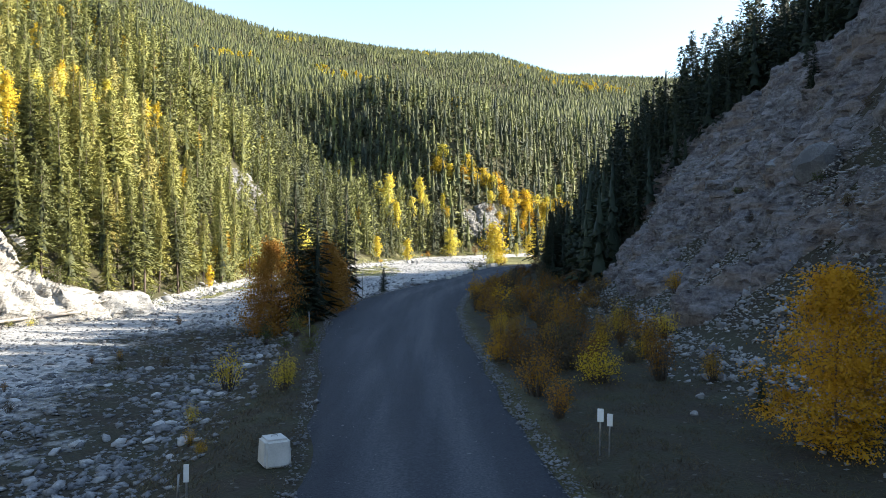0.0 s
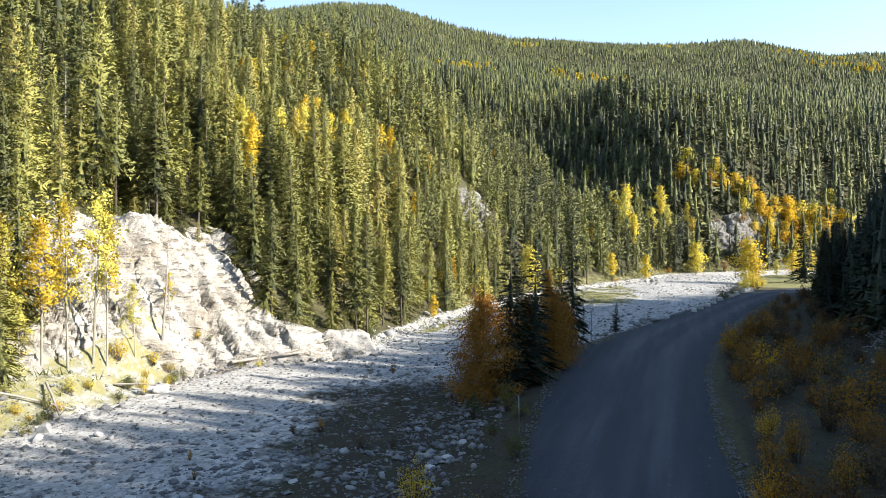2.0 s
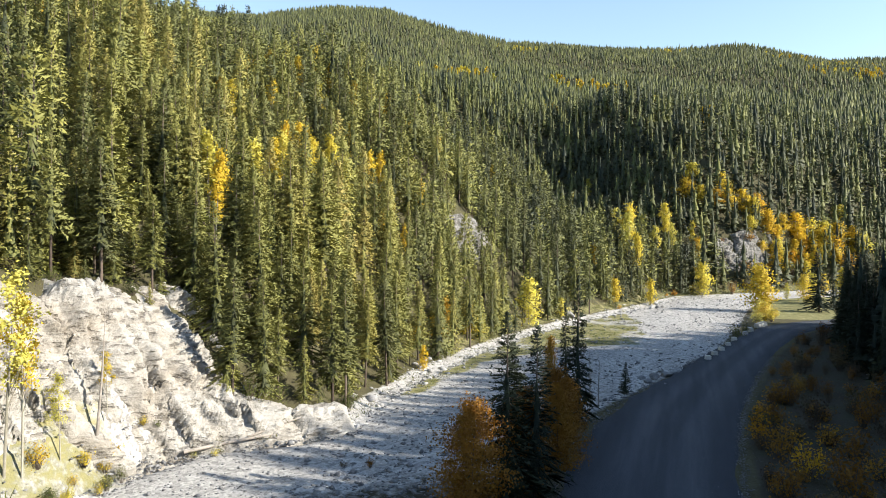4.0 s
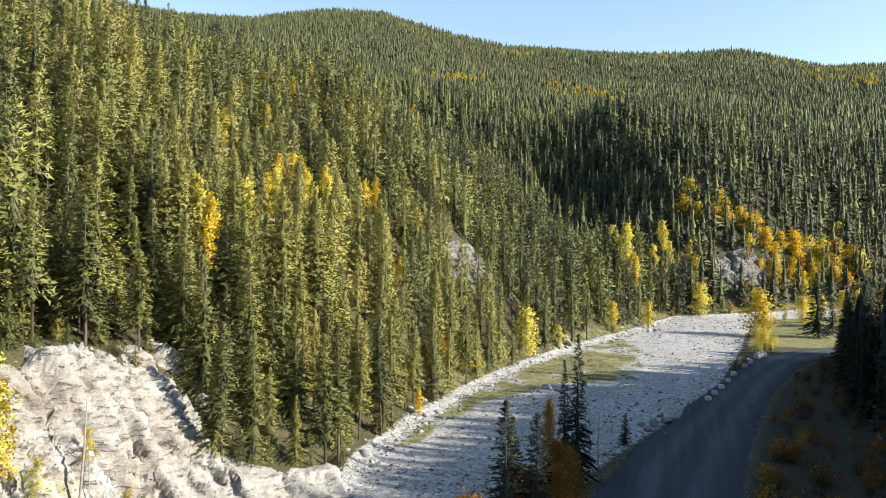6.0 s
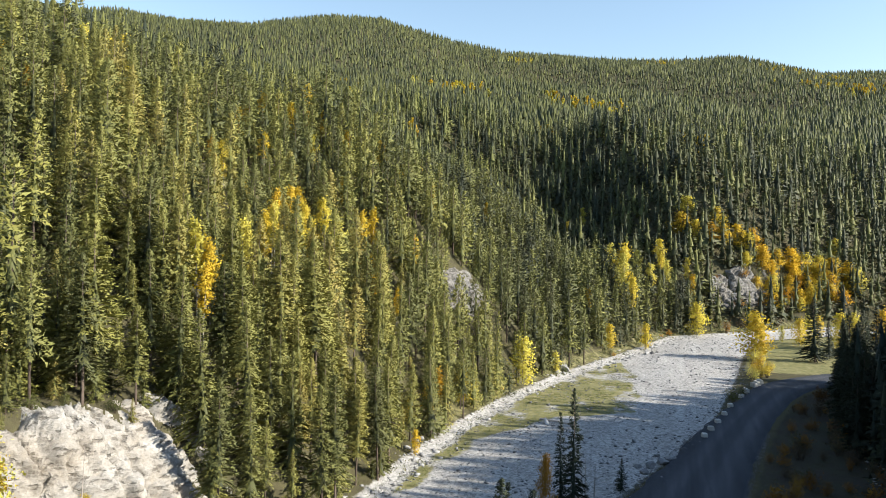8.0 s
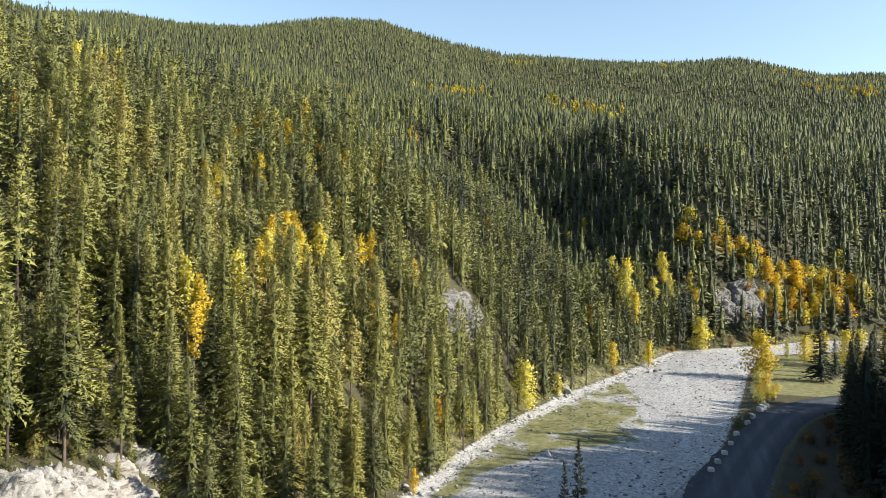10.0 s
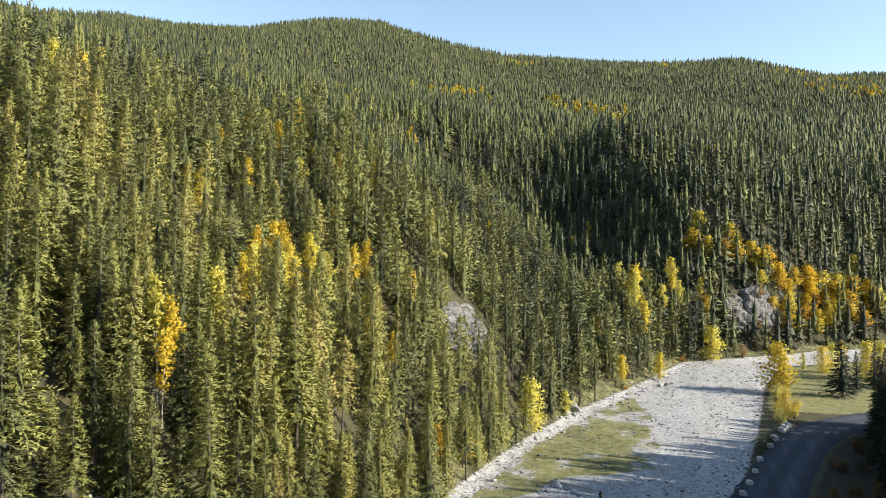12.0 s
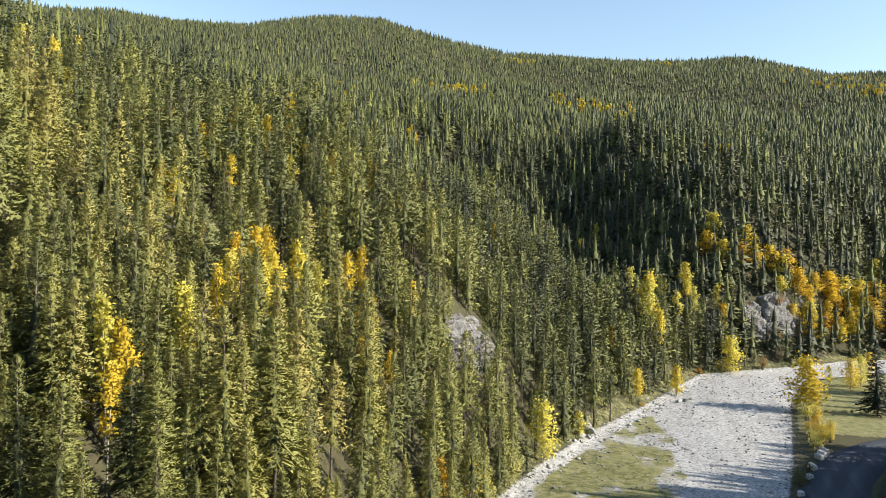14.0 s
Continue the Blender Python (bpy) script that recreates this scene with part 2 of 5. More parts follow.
# ---- the shape of the land: distances from the lines of the valley ----
SHORE = [(-30, -90), (-32, 0), (-33.5, 25), (-35.5, 45), (-36, 52), (-31.5, 59), (-27, 63.5), (-28.6, 70), (-29, 80), (-28, 100),
         (-25, 120), (-20, 140), (-12.5, 163), (-3, 195), (8, 204), (20, 213), (32, 224), (70, 245), (130, 275), (300, 350), (700, 480), (1500, 700)]
BANK = [(-5, -90), (-7, 0), (-9.3, 18), (-10.4, 31), (-12.6, 50), (-11.5, 70), (-6.8, 85), (-2, 100), (2, 115), (5, 131), (7.4, 147),
        (11, 174), (17, 199), (33, 212), (72, 231), (135, 260), (310, 332), (710, 460), (1500, 680)]
FOOT = [(15, -90), (13, 0), (10.5, 23), (10.5, 34), (12.5, 55), (16, 80), (17.5, 98), (19.5, 115), (22.5, 127), (31, 138), (50, 148), (90, 160), (150, 195),
        (320, 300), (720, 430), (1500, 640)]
ROAD_LEFT = [(-1, -60), (-1.5, 0), (-3.2, 15), (-5, 26), (-7.4, 40), (-8.9, 55), (-8.7, 68), (-7, 80), (-3.4, 94), (0.8, 110), (6.5, 129),
             (10.8, 142), (18, 151), (27, 158.5), (46, 167), (80, 178)]
ROAD_RIGHT = [(5.2, -60), (3.6, 0), (2.9, 16), (2.4, 26), (1.7, 40), (1.2, 55), (2, 70), (3.6, 84), (6.4, 100), (9.6, 115), (14.2, 131),
              (18.5, 140), (26, 148), (33, 152), (48, 159), (82, 170)]


BAR = [(-29, 70), (-26.5, 78), (-26, 90), (-23.5, 99), (-20.5, 102.5), (-17.9, 109), (-13, 111), (-7.9, 115), (-8.1, 128), (-9, 143), (-12, 156), (-15, 164)]


def smooth(a, b, x):
    k = np.clip((np.asarray(x, float) - a) / (b - a), 0, 1)
    return k * k * (3 - 2 * k)


def beside(line, x, y):
    """Signed distance from a line, positive to its left."""
    best, sign = np.full(np.shape(x), 1e18), np.ones(np.shape(x))
    for (ax, ay), (bx, by) in zip(line, line[1:]):
        ux, uy = bx - ax, by - ay
        k = np.clip(((x - ax) * ux + (y - ay) * uy) / (ux * ux + uy * uy), 0, 1)
        px, py = x - ax - k * ux, y - ay - k * uy
        d = px * px + py * py
        near = d < best
        best = np.where(near, d, best)
        sign = np.where(near, np.where(ux * (y - ay) - uy * (x - ax) >= 0, 1.0, -1.0), sign)
    return np.sqrt(best) * sign


def lattice(i, j, seed):
    n = (i.astype(np.int64) * 374761393 + j.astype(np.int64) * 668265263 + seed * 1442695041) & 0x7FFFFFFF
    n = ((n ^ (n >> 13)) * 1274126177) & 0x7FFFFFFF
    return ((n ^ (n >> 16)) & 0xFFFF) / 65535.0


def rough(x, y, size, seed=0):
    """Smooth value noise from -1 to 1."""
    x, y = np.asarray(x, float) / size, np.asarray(y, float) / size
    i, j = np.floor(x), np.floor(y)
    u, v = x - i, y - j
    u, v = u * u * (3 - 2 * u), v * v * (3 - 2 * v)
    a, b = lattice(i, j, seed), lattice(i + 1, j, seed)
    c, d = lattice(i, j + 1, seed), lattice(i + 1, j + 1, seed)
    return 2 * ((a * (1 - u) + b * u) * (1 - v) + (c * (1 - u) + d * u) * v) - 1


def bump(x, y, cx, cy, rx, ry, turn=0.0):
    c, s = math.cos(turn), math.sin(turn)
    a, b = (x - cx) * c + (y - cy) * s, (y - cy) * c - (x - cx) * s
    return np.exp(-(a / rx) ** 2 - (b / ry) ** 2)


def road_level(y):
    return np.interp(y, [-60, 0, 40, 100, 140, 180, 260, 600], [-0.8, 0, 0.1, 0.8, 2.0, 3.0, 5.0, 14.0])


def river_level(y):
    return np.interp(y, [-90, 0, 35, 60, 80, 110, 170, 200, 300, 600], [-3, -1.4, -1.0, -0.4, 0.2, 1.0, 2.2, 3.0, 6.5, 15.0])


def land(x, y):
    """The height of the ground."""
    x, y = np.asarray(x, float), np.asarray(y, float)
    dl, db, df = beside(SHORE, x, y), -beside(BANK, x, y), -beside(FOOT, x, y)
    z = river_level(y) + (road_level(y) - river_level(y)) * smooth(0, 4.0, db)
    z = z + 0.10 * rough(x, y, 3.1, 1) * smooth(3, 0, db) + 0.3 * rough(x, y, 14, 2) * smooth(2, -6, db) * smooth(1, -6, dl)
    # the wooded side of the valley
    up = np.interp(dl, [0, 4, 12, 35, 50, 100, 240, 430, 640, 800, 950, 1600], [0, 1.4, 10, 30, 39, 60, 103, 160, 250, 318, 318, 240])
    far = smooth(25, 160, dl)
    up = up * (1 + 0.10 * rough(x, y, 70, 3) * smooth(8, 60, dl) * smooth(260, 120, dl) + 0.03 * rough(x, y, 150, 4) * far)
    up = up - 26 * bump(x, y, -45, 720, 150, 75) - 18 * bump(x, y, 80, 640, 70, 90)
    up = up + smooth(3, 14, dl) * (6.0 * bump(x, y, -46, 130, 20, 13) + 5 * bump(x, y, -66, 133, 26, 9, -0.24) - 9 * bump(x, y, -34, 166, 26, 14, 2.2) - 8 * bump(x, y, -72, 165, 30, 13, -0.35))
    up = up + smooth(4, 30, dl) * (12 * bump(x, y, 9, 262, 21, 40, 0.1) - 22 * bump(x, y, -38, 245, 23, 60, 0.3) - 19 * bump(x, y, -82, 270, 22, 36, 0.4) + 8.5 * bump(x, y, -26, 303, 18, 42, 0.46))
    up = up + smooth(0.3, 3, dl) * (7.5 * bump(x, y, -41.5, 51.5, 7, 8.5) + 3 * bump(x, y, -48, 43, 6, 6) + 4.5 * smooth(9, 12.5, dl + 0.8 * rough(x, y, 6, 9)) * bump(x, y, 15, 229, 20, 12, 0.5))
    up = up + smooth(-0.3, 1.5, dl) * 1.7 * bump(x, y, -31.5, 60.6, 5.5, 2.2, 0.85)
    up = up + 0.7 * rough(x, y, 5, 5) * smooth(1, 6, dl)
    up = up + 1.7 * smooth(250, 450, dl)
    # the ridge that closes the view
    bearing = np.degrees(np.arctan2(-x, np.maximum(y, 1)))
    up = up * (1 + smooth(300, 780, dl) * smooth(200, 500, y) * np.interp(bearing, RIDGE_AT, RIDGE_BY))
    z = z + np.where(dl > 0, up, 0)
    # the shaded hill beside the road
    slope = np.interp(df, [0, 3, 7, 11, 18, 24, 50, 80, 150, 300, 600], [0, 1.2, 5.2, 11, 21.5, 25, 34, 44, 66, 105, 160])
    steep = np.interp(df, [0, 3, 7, 10, 14, 18, 24, 50, 80, 150, 300, 600], [0, 1.5, 7.5, 13, 18.5, 22, 25, 34, 44, 66, 105, 160])
    rise = slope + (steep - slope) * smooth(52, 76, y)
    rise = rise * (1 + 0.10 * rough(x, y, 33, 7) * smooth(4, 20, df) * 0.5) + 0.5 * rough(x, y, 4, 8) * smooth(2, 8, df)
    rise = rise * (1 - 0.12 * smooth(94, 112, y) * smooth(6, 16, df))
    return z + np.where(df > 0, rise, 0)


RIDGE_AT = [-40, -13.6, -9.8, -7.9, -4, 0.2, 6.8, 13.8, 18.6, 24.4, 28.2, 34.6, 39.8, 44.2, 49.1, 70]
RIDGE_BY = [0.1, -0.081, -0.105, -0.082, -0.034, -0.05, -0.069, -0.059, -0.005, 0.086, 0.076, -0.01, -0.037, -0.047, -0.107, -0.1]


# ---- building tools ----
def solid(name, v, tri, material, tint=None, shade=False, extra=(), normals=None):
    """A mesh from arrays of corners and triangles."""
    v, tri = np.asarray(v, np.float32), np.asarray(tri, np.int32)
    me = bpy.data.meshes.new(name)
    me.vertices.add(len(v))
    me.vertices.foreach_set("co", v.ravel())
    me.loops.add(tri.size)
    me.loops.foreach_set("vertex_index", tri.ravel())
    me.polygons.add(len(tri))
    me.polygons.foreach_set("loop_start", np.arange(0, tri.size, 3, dtype=np.int32))
    if shade:
        me.polygons.foreach_set("use_smooth", np.ones(len(tri), bool))
    me.update(calc_edges=True)
    for key, values in (*extra, *((("tint", tint),) if tint is not None else ())):
        me.attributes.new(key, "FLOAT", "POINT").data.foreach_set("value", np.asarray(values, np.float32))
    if normals is not None:
        me.polygons.foreach_set("use_smooth", np.ones(len(tri), bool))
        me.normals_split_custom_set_from_vertices(np.asarray(normals, np.float32))
    me.materials.append(material)
    return me


def outward(v, tri, up=0.35, amount=0.8):
    """Turns the triangles of a crown outwards and rounds its shading, as a mass of fine needles or leaves has it."""
    mid = v[tri].mean(1)
    axis = np.stack([np.zeros(len(mid)), np.zeros(len(mid)), mid[:, 2]], 1)
    n = np.cross(v[tri[:, 1]] - v[tri[:, 0]], v[tri[:, 2]] - v[tri[:, 0]])
    out = mid - axis
    out /= np.linalg.norm(out, axis=1)[:, None] + 1e-6
    out[:, 2] += up
    back = (n * out).sum(1) < 0
    tri = tri.copy()
    tri[back] = tri[back][:, ::-1]
    n[back] *= -1
    n /= np.linalg.norm(n, axis=1)[:, None] + 1e-9
    flat = np.zeros_like(v)
    for j in range(3):
        np.add.at(flat, tri[:, j], n)
    flat /= np.linalg.norm(flat, axis=1)[:, None] + 1e-9
    rad = v * [1, 1, 0]
    rad /= np.linalg.norm(rad, axis=1)[:, None] + 1e-6
    rad[:, 2] += up
    shade = rad * amount + flat * (1 - amount)
    return tri, shade / (np.linalg.norm(shade, axis=1)[:, None] + 1e-9)


def part(name, data, parent, label=""):
    """A mesh as one part of a thing."""
    ob = new(name, data)
    ob.parent = parent
    return tagged(ob, label)


def from_bm(name, bm, material):
    me = bpy.data.meshes.new(name)
    bm.to_mesh(me)
    bm.free()
    me.materials.append(material)
    return me


def grid_faces(n, m):
    a = (np.arange(n - 1)[:, None] * m + np.arange(m - 1)[None, :]).ravel()
    return np.concatenate([np.stack([a, a + m, a + m + 1], 1), np.stack([a, a + m + 1, a + 1], 1)])


def gather(pieces):
    """Joins (corners, triangles, tint) pieces."""
    vs, ts, ks, at = [], [], [], 0
    for v, tri, k in pieces:
        vs.append(v), ts.append(tri + at), ks.append(np.full(len(v), k) if np.isscalar(k) else k)
        at += len(v)
    return np.concatenate(vs), np.concatenate(ts), np.concatenate(ks)


def strewn(kinds, places):
    """Copies of shapes, as joined geometry: rows of (shape number, x, y, z, turn, width, height, tint)."""
    vs, ts, ks, ns, at = [], [], [], [], 0
    for k in range(len(kinds)):
        rows = places[places[:, 0] == k]
        if not len(rows):
            continue
        v, tri, tone = kinds[k][:3]
        c, s = np.cos(rows[:, 4]), np.sin(rows[:, 4])
        x = (v[None, :, 0] * c[:, None] - v[None, :, 1] * s[:, None]) * rows[:, 5:6] + rows[:, 1:2]
        y = (v[None, :, 0] * s[:, None] + v[None, :, 1] * c[:, None]) * rows[:, 5:6] + rows[:, 2:3]
        z = v[None, :, 2] * rows[:, 6:7] + rows[:, 3:4]
        vs.append(np.stack([x, y, z], -1).reshape(-1, 3))
        ts.append((tri[None] + (np.arange(len(rows)) * len(v))[:, None, None]).reshape(-1, 3) + at)
        ks.append((rows[:, 7:8] * (np.ones(len(v)) if np.isscalar(tone) else tone)[None]).ravel())
        if len(kinds[k]) > 3:
            n = kinds[k][3]
            ns.append(np.stack([n[None, :, 0] * c[:, None] - n[None, :, 1] * s[:, None], n[None, :, 0] * s[:, None] + n[None, :, 1] * c[:, None], np.repeat(n[None, :, 2], len(rows), 0)], -1).reshape(-1, 3))
        at += len(rows) * len(v)
    return np.concatenate(vs), np.concatenate(ts), np.concatenate(ks), np.concatenate(ns) if ns else None


def tube(points, radii, sides=6):
    """A tapered tube along points."""
    p, r = np.asarray(points, float), np.asarray(radii, float)
    d = np.gradient(p, axis=0)
    d /= np.linalg.norm(d, axis=1)[:, None] + 1e-9
    ref = np.where(np.abs(d[:, 2:3]) > 0.9, np.array([[1.0, 0, 0]]), np.array([[0, 0, 1.0]]))
    a = np.cross(d, ref)
    a /= np.linalg.norm(a, axis=1)[:, None]
    b = np.cross(d, a)
    w = np.arange(sides) * 2 * math.pi / sides
    v = p[:, None] + r[:, None, None] * (a[:, None] * np.cos(w)[None, :, None] + b[:, None] * np.sin(w)[None, :, None])
    n = len(p)
    tri = []
    for i in range(n - 1):
        for j in range(sides):
            q, e = i * sides + j, i * sides + (j + 1) % sides
            tri += [(q, e, e + sides), (q, e + sides, q + sides)]
    last = (n - 1) * sides
    tri += [(last, last + j, last + j + 1) for j in range(1, sides - 1)]
    return v.reshape(-1, 3), np.array(tri)


def needles(base, way, length, width, rng):
    """Thin pointed twigs of needles, each a single sliver."""
    n = len(base)
    side = np.cross(way, rng.normal(0, 1, (n, 3)))
    side /= np.linalg.norm(side, axis=1)[:, None] + 1e-9
    half = side * (width * 0.5)[:, None]
    mid = base + way * (length * 0.3)[:, None]
    v = np.stack([base * 0.7 + mid * 0.3 - half, mid + half, base + way * length[:, None]], 1)
    return v.reshape(-1, 3), np.arange(n * 3).reshape(-1, 3)


def fronds(base, way, length, width, droop, rng):
    """Flat drooping boughs, each a folded pair of slivers."""
    n = len(base)
    side = np.cross(way, [0, 0, 1.0]) + rng.normal(0, 0.3, (n, 3))
    side /= np.linalg.norm(side, axis=1)[:, None] + 1e-9
    tip = base + way * length[:, None]
    tip[:, 2] -= droop * length
    mid = base + way * (length * rng.uniform(0.4, 0.65, n))[:, None]
    half = side * (width * 0.5)[:, None]
    low = np.array([0, 0, 1.0]) * (0.25 * width)[:, None]
    v = np.stack([base, mid + half - low, tip, mid - half - low], 1).reshape(-1, 3)
    k = np.arange(n)[:, None] * 4
    return v, np.concatenate([k + np.array([[0, 1, 2]]), k + np.array([[0, 2, 3]])])


def conifer(seed, height, radius, bare, whorls, boughs, twigs, power=0.75, ragged=0.3, stout=1.0, leaf=1.0):
    """Crown and trunk of a conifer, its foot at the origin."""
    rng = np.random.default_rng(seed)
    n = whorls * boughs
    # boughs shorten towards the top, so more of them stand low down
    level = np.repeat(bare + (0.985 - bare) * np.linspace(0, 1, whorls) ** 0.92, boughs) + rng.normal(0, 0.25 / whorls, n)
    level = np.clip(level, bare * 0.8, 0.985)
    az = rng.uniform(0, 2 * math.pi, n)
    lobes = 1 + 0.16 * np.sin(az * 2 + seed + level * 9) + 0.12 * np.sin(az * 3 + level * 23)
    body = np.minimum(1, (level - bare * 0.7) / 0.14 + 0.35)
    length = radius * np.clip(((1 - level * 0.98) / (1 - bare)) ** power * body * lobes * (1 + ragged * rng.normal(0, 1, n)), 0.05, 1.5) + 0.06
    slope = np.interp(level, [0, 0.5, 0.85, 1], [-0.3, -0.05, 0.35, 0.9]) + rng.normal(0, 0.14, n)
    way = np.stack([np.cos(az) * np.cos(slope), np.sin(az) * np.cos(slope), np.sin(slope)], 1)
    base = np.stack([np.zeros(n), np.zeros(n), level * height], 1)
    pieces = [] if not stout else [(*fronds(base, way, length * 0.95, (0.07 * length + 0.05) * stout * rng.uniform(0.7, 1.3, n), 0.16, rng), 0.0)]
    if twigs:
        k = np.repeat(np.arange(n), twigs)
        m = len(k)
        at = rng.uniform(0.08, 1.0, m) ** 0.6
        turn = rng.choice([-1, 1], m) * rng.uniform(0.1, 1.2, m)
        a2, s2 = az[k] + turn, slope[k] + rng.normal(-0.05, 0.45, m)
        dirs = np.stack([np.cos(a2) * np.cos(s2), np.sin(a2) * np.cos(s2), np.sin(s2)], 1)
        size = (0.09 * length[k] + 0.17) * rng.uniform(0.55, 1.4, m) * leaf
        start = base[k] + way[k] * (length[k] * at * 0.9)[:, None] + rng.normal(0, 0.05 * leaf, (m, 3))
        start[:, 2] -= 0.14 * length[k] * at ** 2
        pieces.append((*needles(start, dirs, size, size * rng.uniform(0.24, 0.5, m), rng), 0.0))
    # a ragged solid core comes last; rounded() darkens its colour as inner shade
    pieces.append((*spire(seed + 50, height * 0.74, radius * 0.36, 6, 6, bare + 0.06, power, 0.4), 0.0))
    v, tri, _ = gather(pieces)
    stem = tube([(0, 0, -0.8), (0.03, 0, height * 0.35), (0, 0.02, height * 0.97)], [0.0115 * height, 0.008 * height, 0.012], 5)
    return (v, tri), stem


def spire(seed, height, radius, tiers=3, ring=6, low=0.06, power=0.85, notch=0.55):
    """A ragged cone of star-shaped tiers."""
    rng = np.random.default_rng(seed)
    v, tri = [], []
    for i in range(tiers):
        at_low, at_top = low + (0.97 - low) * i / tiers, min(1.0, low + (0.97 - low) * (i + 1.9) / tiers)
        at = len(v)
        v.append((0, 0, at_top * height))
        for j in range(ring):
            a = 2 * math.pi * (j + rng.uniform(-0.3, 0.3)) / ring + i * 1.7
            r = radius * ((1 - at_low) / (1 - low)) ** power * rng.uniform(0.75, 1.3) * (notch if j % 2 else 1.0)
            v.append((r * math.cos(a), r * math.sin(a), (at_low + (0.3 / tiers if j % 2 else 0) + rng.uniform(-0.2, 0.2) / tiers) * height))
        tri += [(at, at + 1 + j, at + 1 + (j + 1) % ring) for j in range(ring)]
    return np.array(v), np.array(tri)


def middling(seed, height, radius, bare, power=0.8, twigs=104, tiers=5, ring=5):
    """A conifer of middle distance: ragged skirts of boughs with twigs standing out of them."""
    rng = np.random.default_rng(seed)
    v, tri = spire(seed, height, radius * 0.5, tiers, ring, bare, power, 0.5)
    level = bare + (0.97 - bare) * rng.uniform(0, 1, twigs) ** 1.25
    az = rng.uniform(0, 2 * math.pi, twigs)
    reach = radius * ((1 - level) / (1 - bare)) ** power * (1 + 0.18 * np.sin(az * 2 + level * 11 + seed))
    slope = np.interp(level, [0, 0.5, 0.9, 1], [-0.35, -0.1, 0.4, 0.9]) + rng.normal(0, 0.25, twigs)
    way = np.stack([np.cos(az) * np.cos(slope), np.sin(az) * np.cos(slope), np.sin(slope)], 1)
    start = reach * rng.uniform(0.35, 0.85, twigs)
    base = np.stack([np.cos(az) * start, np.sin(az) * start, level * height], 1)
    size = (0.42 * reach + 0.34) * rng.uniform(0.6, 1.4, twigs)
    w = needles(base, way, size, size * rng.uniform(0.32, 0.6, twigs), rng)
    v, tri, _ = gather([(*w, 0.0), (v, tri, 0.0)])
    return v, tri


def leaves(centres, size, rng, flat=0.0):
    """Small folded leaves or tufts round given centres."""
    n = len(centres)
    a = rng.normal(0, 1, (n, 3))
    a[:, 2] *= 1 - flat
    a /= np.linalg.norm(a, axis=1)[:, None]
    b = np.cross(a, rng.normal(0, 1, (n, 3)))
    b /= np.linalg.norm(b, axis=1)[:, None]
    s = size * rng.uniform(0.6, 1.4, (n, 1))
    v = np.stack([centres - a * s, centres + b * s * 0.7, centres + a * s, centres - b * s * 0.7 + np.cross(a, b) * s * 0.3], 1).reshape(-1, 3)
    k = np.arange(n)[:, None] * 4
    return v, np.concatenate([k + np.array([[0, 1, 2]]), k + np.array([[0, 2, 3]])])


def broadleaf(seed, height, radius, bare, clumps, each, size, lean=0.0, narrow=1.0, cone=0.0, tight=1.0):
    """A small leafy tree: crown, trunk and limbs."""
    rng = np.random.default_rng(seed)
    trunk = tube([(0, 0, -0.6), (lean * 0.3, 0.05, height * 0.4), (lean * 0.7, -0.05, height * 0.75), (lean, 0, height * 0.96)],
                 [0.006 * height + 0.012, 0.005 * height + 0.01, 0.003 * height + 0.006, 0.008], 6)
    centres, limbs = [], []
    for i in range(clumps):
        t = bare + (1 - bare) * ((i + 0.5) / clumps) * 0.97
        shape = math.sin(math.pi * min(1, ((t - bare) / (1 - bare)) ** 0.7 * 0.93 + 0.07)) ** 0.8
        shape = shape * (1 - cone) + cone * (1 - (t - bare) / (1 - bare)) ** 0.7
        a = rng.uniform(0, 2 * math.pi)
        r = radius * shape * rng.uniform(0.25, 1.05) * (0.85 + 0.3 * math.sin(a * 3 + seed + t * 7))
        c = np.array([lean * t + r * math.cos(a), r * math.sin(a), t * height])
        if r > radius * 0.35 and len(limbs) < 6:
            foot = np.array([lean * max(0.1, t - 0.18), 0, max(0.1, t - 0.18) * height])
            limbs.append(tube([foot, foot * 0.45 + c * 0.55 + [0, 0, -0.05], c], [0.002 * height + 0.006, 0.0015 * height + 0.005, 0.004], 4))
        spread = radius * rng.uniform(0.16, 0.30) * tight
        centres.append(c + rng.normal(0, 1, (each, 3)) * spread * [1, 1, narrow])
    v, tri = leaves(np.concatenate(centres), size, rng)
    return (v, tri), trunk, limbs


def shrub(seed, height, radius, stems, each, size):
    """A shrub of many stems with thin leaves towards their ends."""
    rng = np.random.default_rng(seed)
    wood, centres = [], []
    for i in range(stems):
        a, r = rng.uniform(0, 2 * math.pi), radius * math.sqrt(rng.uniform(0.03, 1))
        top = np.array([r * math.cos(a), r * math.sin(a), height * rng.uniform(0.55, 1.0) * (1 - 0.35 * (r / radius) ** 2)])
        foot = top * [0.25, 0.25, 0]
        wood.append(tube([foot - [0, 0, 0.2], foot * 0.6 + top * 0.4, top], [0.022, 0.014, 0.005], 3))
        k = rng.uniform(0.35, 1.05, (each, 1))
        centres.append(foot * (1 - k) + top * k + rng.normal(0, 1, (each, 3)) * (0.10 * radius + 0.08))
    v, tri = leaves(np.concatenate(centres), size, rng)
    w = gather([(a, b, 0.0) for a, b in wood])
    return (v, tri), w[:2], []


